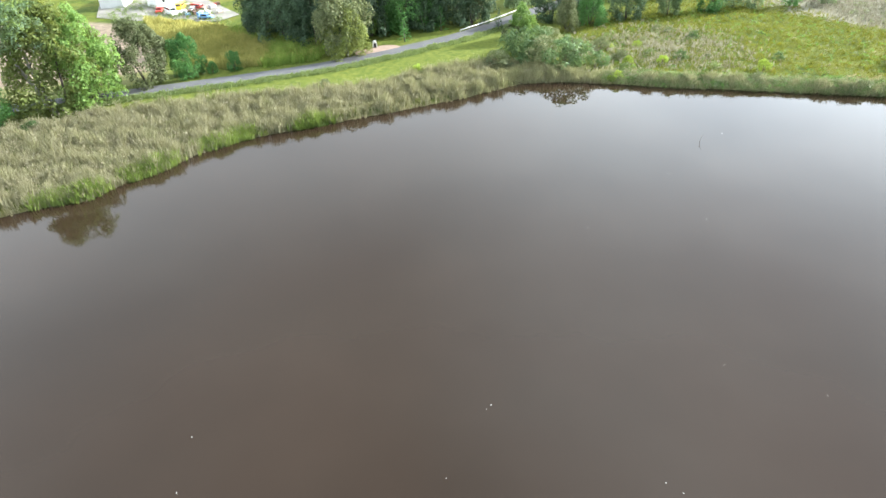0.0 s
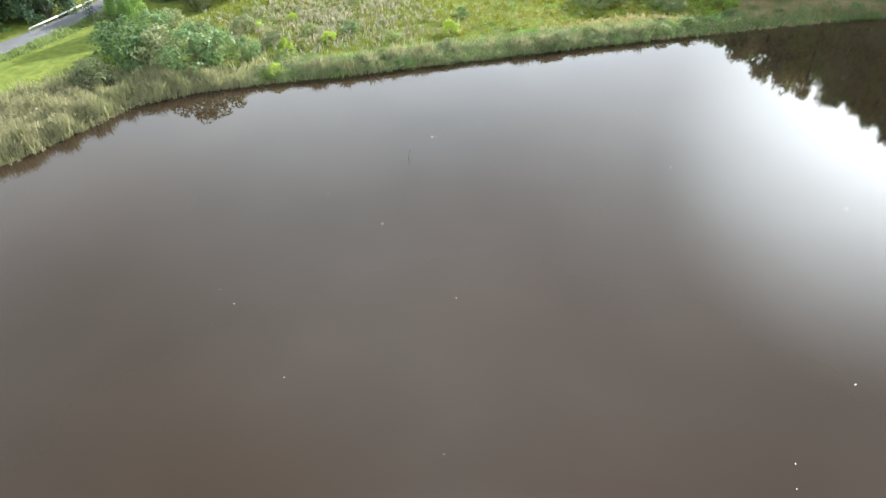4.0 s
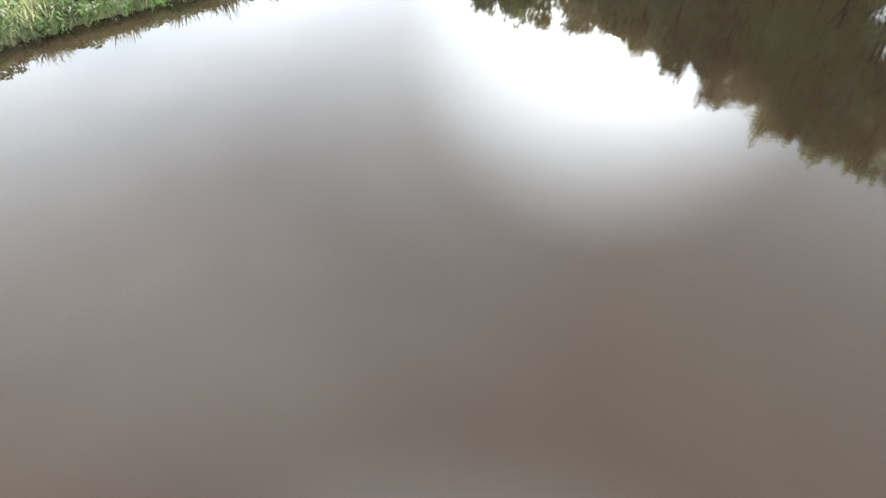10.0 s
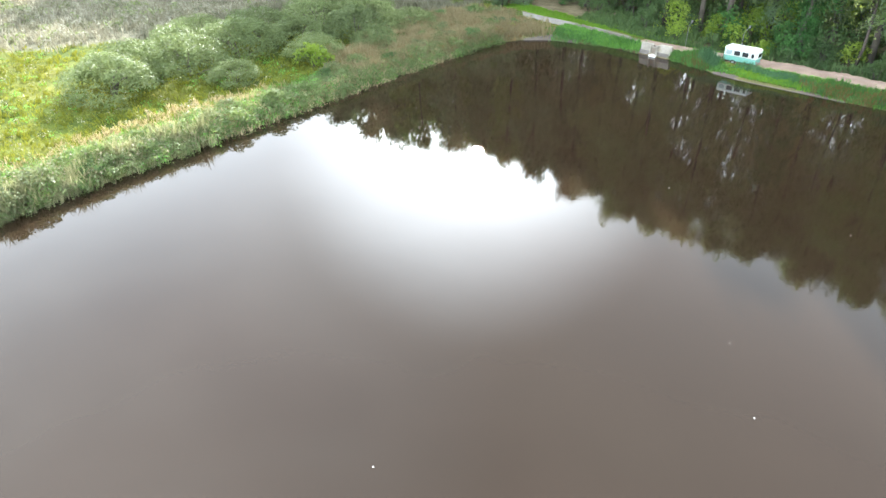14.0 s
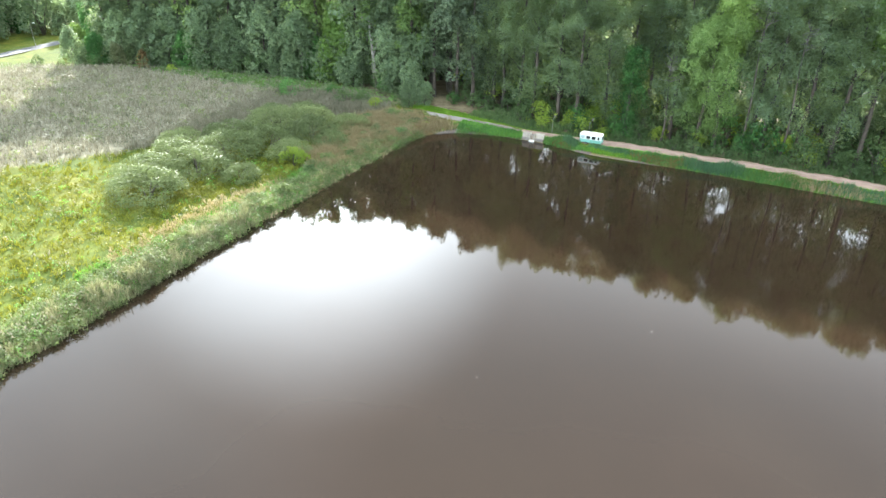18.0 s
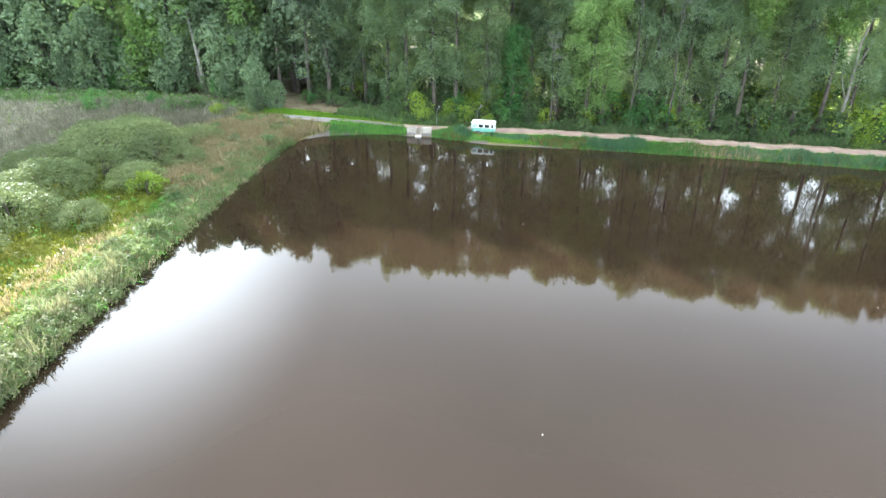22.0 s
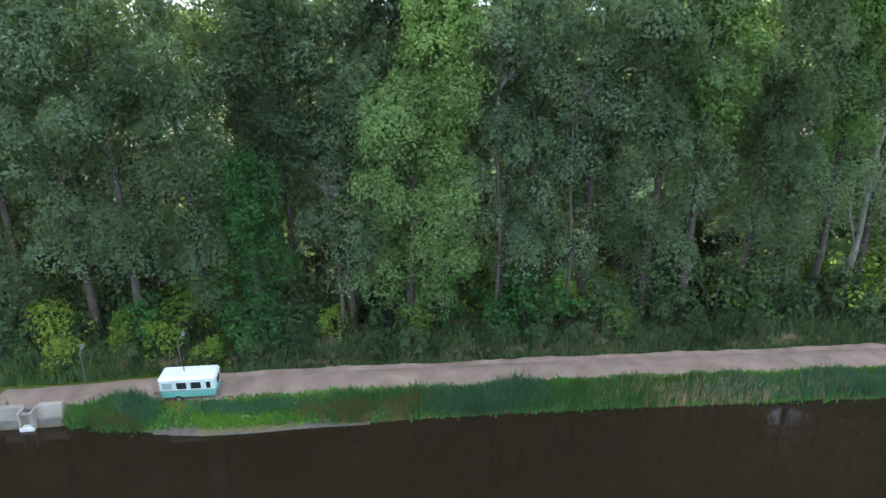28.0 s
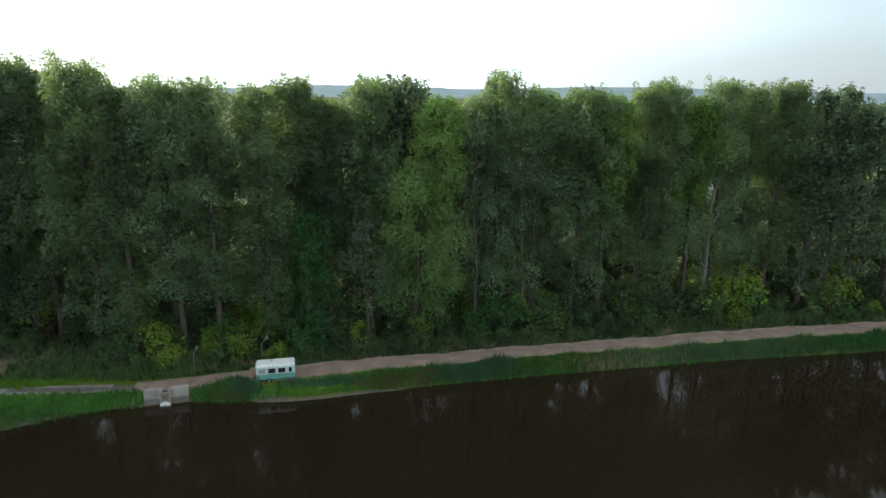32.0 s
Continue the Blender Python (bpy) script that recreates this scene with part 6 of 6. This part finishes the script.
def build_beach(line, label, seed):
    r = np.random.default_rng(seed)
    verts, faces = [], []
    for i, (x, y, w) in enumerate(line):
        verts += [(x, y - 0.25, -0.06), (x + r.uniform(-0.1, 0.1), y + w * 0.4, 0.07), (x, y + w, 0.12 + 0.3 * w)]
        if i:
            a = (i - 1) * 3
            faces += [(a + k, a + 3 + k, a + 4 + k, a + 1 + k) for k in range(2)]
    solid("mud_beach", mesh_from("mud_beach", verts, faces, M["mud"], True), M["mud"], label, "mud", "structure")


build_beach([(10.2, -1.75, 0.1), (11.5, -2.1, 0.6), (13.3, -2.45, 0.9), (15, -2.55, 0.95), (17, -2.55, 0.8), (19, -2.45, 0.6), (21, -2.4, 0.35), (24, -2.5, 0.15)], "bare grey mud strip at the water's edge", 381)
build_beach([(-14.4, -4.4, 0.3), (-13.4, -3.4, 0.8), (-12.4, -2.6, 1.2), (-11.2, -2.0, 1.2), (-9.8, -1.5, 0.8), (-8.4, -1.0, 0.4)], "small pale mud beach in the pond's corner", 382)
EARTH = [(-22.5, 6.0), (-16, 5.8), (-9, 4.6), (-3, 3.5), (-3, 2.0), (-9, 2.6), (-16, 3.2), (-21, 4.2)]
solid("earth_patch", mesh_from("earth_patch", [(x, y, ground_z(x, y) + 0.07) for x, y in EARTH], [tuple(range(8))[::-1]], M["concrete_dark"]), M["concrete_dark"], "bare brown earth patch by the sluice", "ground", "structure")

# ---- things in and on the water ----
STICK = tubes_mesh("branch", [([(0, 0, -0.6), (0.15, 0.1, 0.5), (0.1, 0.3, 1.3), (0.5, 0.9, 2.2)], [0.05, 0.045, 0.035, 0.015]), ([(0.1, 0.3, 1.3), (-0.2, 0.1, 1.8)], [0.02, 0.01])], M["bark"], 6)
solid("drift_branch", STICK, M["bark"], "thin bare branch standing in the water", "branch", at=(14.4, -92, 0)).scale = (0.6, 0.6, 0.6)


def build_feathers():
    r = np.random.default_rng(390)
    n = 46
    c = np.stack([r.uniform(5, 95, n), r.uniform(-140, -25, n), np.full(n, 0.012)], 1)
    a = r.uniform(0, 2 * math.pi, n)
    u = np.stack([np.cos(a), np.sin(a), np.full(n, 0.12)], 1) * r.uniform(0.04, 0.09, n)[:, None]
    v = np.stack([-np.sin(a), np.cos(a), np.full(n, 0.2)], 1) * 0.035
    stuff("feathers", np.stack([c + u, c + v, c - u, c - v + np.array([0, 0, 0.02])], 1), M["feather"], "small white feathers drifting on the water", "feathers")


build_feathers()

# ---- distance ----


def build_hills(name, dist, a0, a1, top, seed, label):
    r = np.random.default_rng(seed)
    ph = r.uniform(0, 6.28, 5)
    verts, faces = [], []
    n = 160
    for i in range(n + 1):
        a = radians(a0 + (a1 - a0) * i / n)
        h = top * (0.7 + 0.2 * math.sin(a * 5 + ph[0]) + 0.13 * math.sin(a * 13 + ph[1]) + 0.03 * math.sin(a * 61 + ph[2]) + 0.02 * math.sin(a * 143 + ph[3])) + r.uniform(-1.2, 1.2)
        for d, z in ((0.8, 0.0), (0.92, h * 0.55), (1.0, h), (1.12, 0.0)):
            verts.append((-math.sin(a) * dist * d, math.cos(a) * dist * d, z))
        if i:
            b = (i - 1) * 4
            faces += [(b + k, b + k + 1, b + 5 + k, b + 4 + k) for k in range(3)]
    solid(name, mesh_from(name, verts, faces, M["hill"], True), M["hill"], label, "hills", "structure")


build_hills("backdrop", 2600, -80, 0, 46, 400, "far low wooded hills, haze put into their blue-green colour")
build_hills("backdrop", 3900, -80, 120, 52, 401, "farther hills on the horizon, haze put into their blue colour")

# ---- mixed plants on the track's bank ----


def bank_herbs(n, size, leaf, per, seed, low):
    r = np.random.default_rng(seed)
    p = bank_points(n, seed)
    p = p[np.array([y < path_y(x) - low for x, y in p])]
    z = height(p[:, 0], p[:, 1])
    return crown([(x, y, max(zz, 0.05) + size * 0.35, size * r.uniform(0.5, 1.4), size * r.uniform(0.5, 1.0), size * r.uniform(0.5, 1.1)) for (x, y), zz in zip(p, z)], leaf, per, r)


stuff("bank_herbs", bank_herbs(420, 0.5, 0.14, 170, 410, 2.5), M["leaf_deep"], "dark green leafy herbs on the track's bank", "plants")
stuff("bank_herbs", bank_herbs(240, 0.36, 0.13, 190, 411, 1.7), M["bank_grass"], "bright green leafy herbs on the track's bank", "plants")
BROWN = [(6, -0.6), (9.5, -1.4), (9.5, -0.7), (6.5, 0.3)]
stuff("bank_stalks", blades(scatter(BROWN, 70, 412, 0.3), 0.8, 0.05, 5, 0.5, 413), M["leaf_brown"], "brown seeding stalks by the rushes", "plants")
BROWN_FAR = [(27, -2.0), (32, -2.1), (32, -1.3), (27, -1.1)]
stuff("bank_stalks", blades(scatter(BROWN_FAR, 80, 414, 0.3), 0.8, 0.05, 5, 0.5, 415), M["leaf_brown"], "brown seeding stalks on the track's bank", "plants")
stuff("sedge", blades(scatter(DRY_SOUTH, 1500, 416, 5.0), 0.9, 0.12, 5, 0.6, 417), M["sedge"], "mauve dry sedge behind the bank", "sedge")
WOOD_EDGE = [(-112, 6), (-60, 5), (-32, 4), (-27, 12), (-42, 15), (-70, 17), (-112, 13)]
stuff("edge_herbs", herb_cards(WOOD_EDGE, 520, 0.95, 0.24, 60, 420), M["shrub"], "dark green herbs along the wood's edge", "plants")
stuff("edge_herbs", herb_cards(WOOD_EDGE, 260, 0.8, 0.22, 60, 421), M["bank_grass"], "bright green herbs along the wood's edge", "plants")
stuff("edge_sedge", herb_cards(WOOD_EDGE, 200, 0.9, 0.24, 55, 422), M["sedge"], "dry grey clumps along the wood's edge", "sedge")
stuff("track_grass", blades(bank_patch(16, 120, 2600, 423, 0.55, 0.98), 0.36, 0.07, 6, 0.6, 424), M["fresh"], "bright green grass beside the track", "grass")
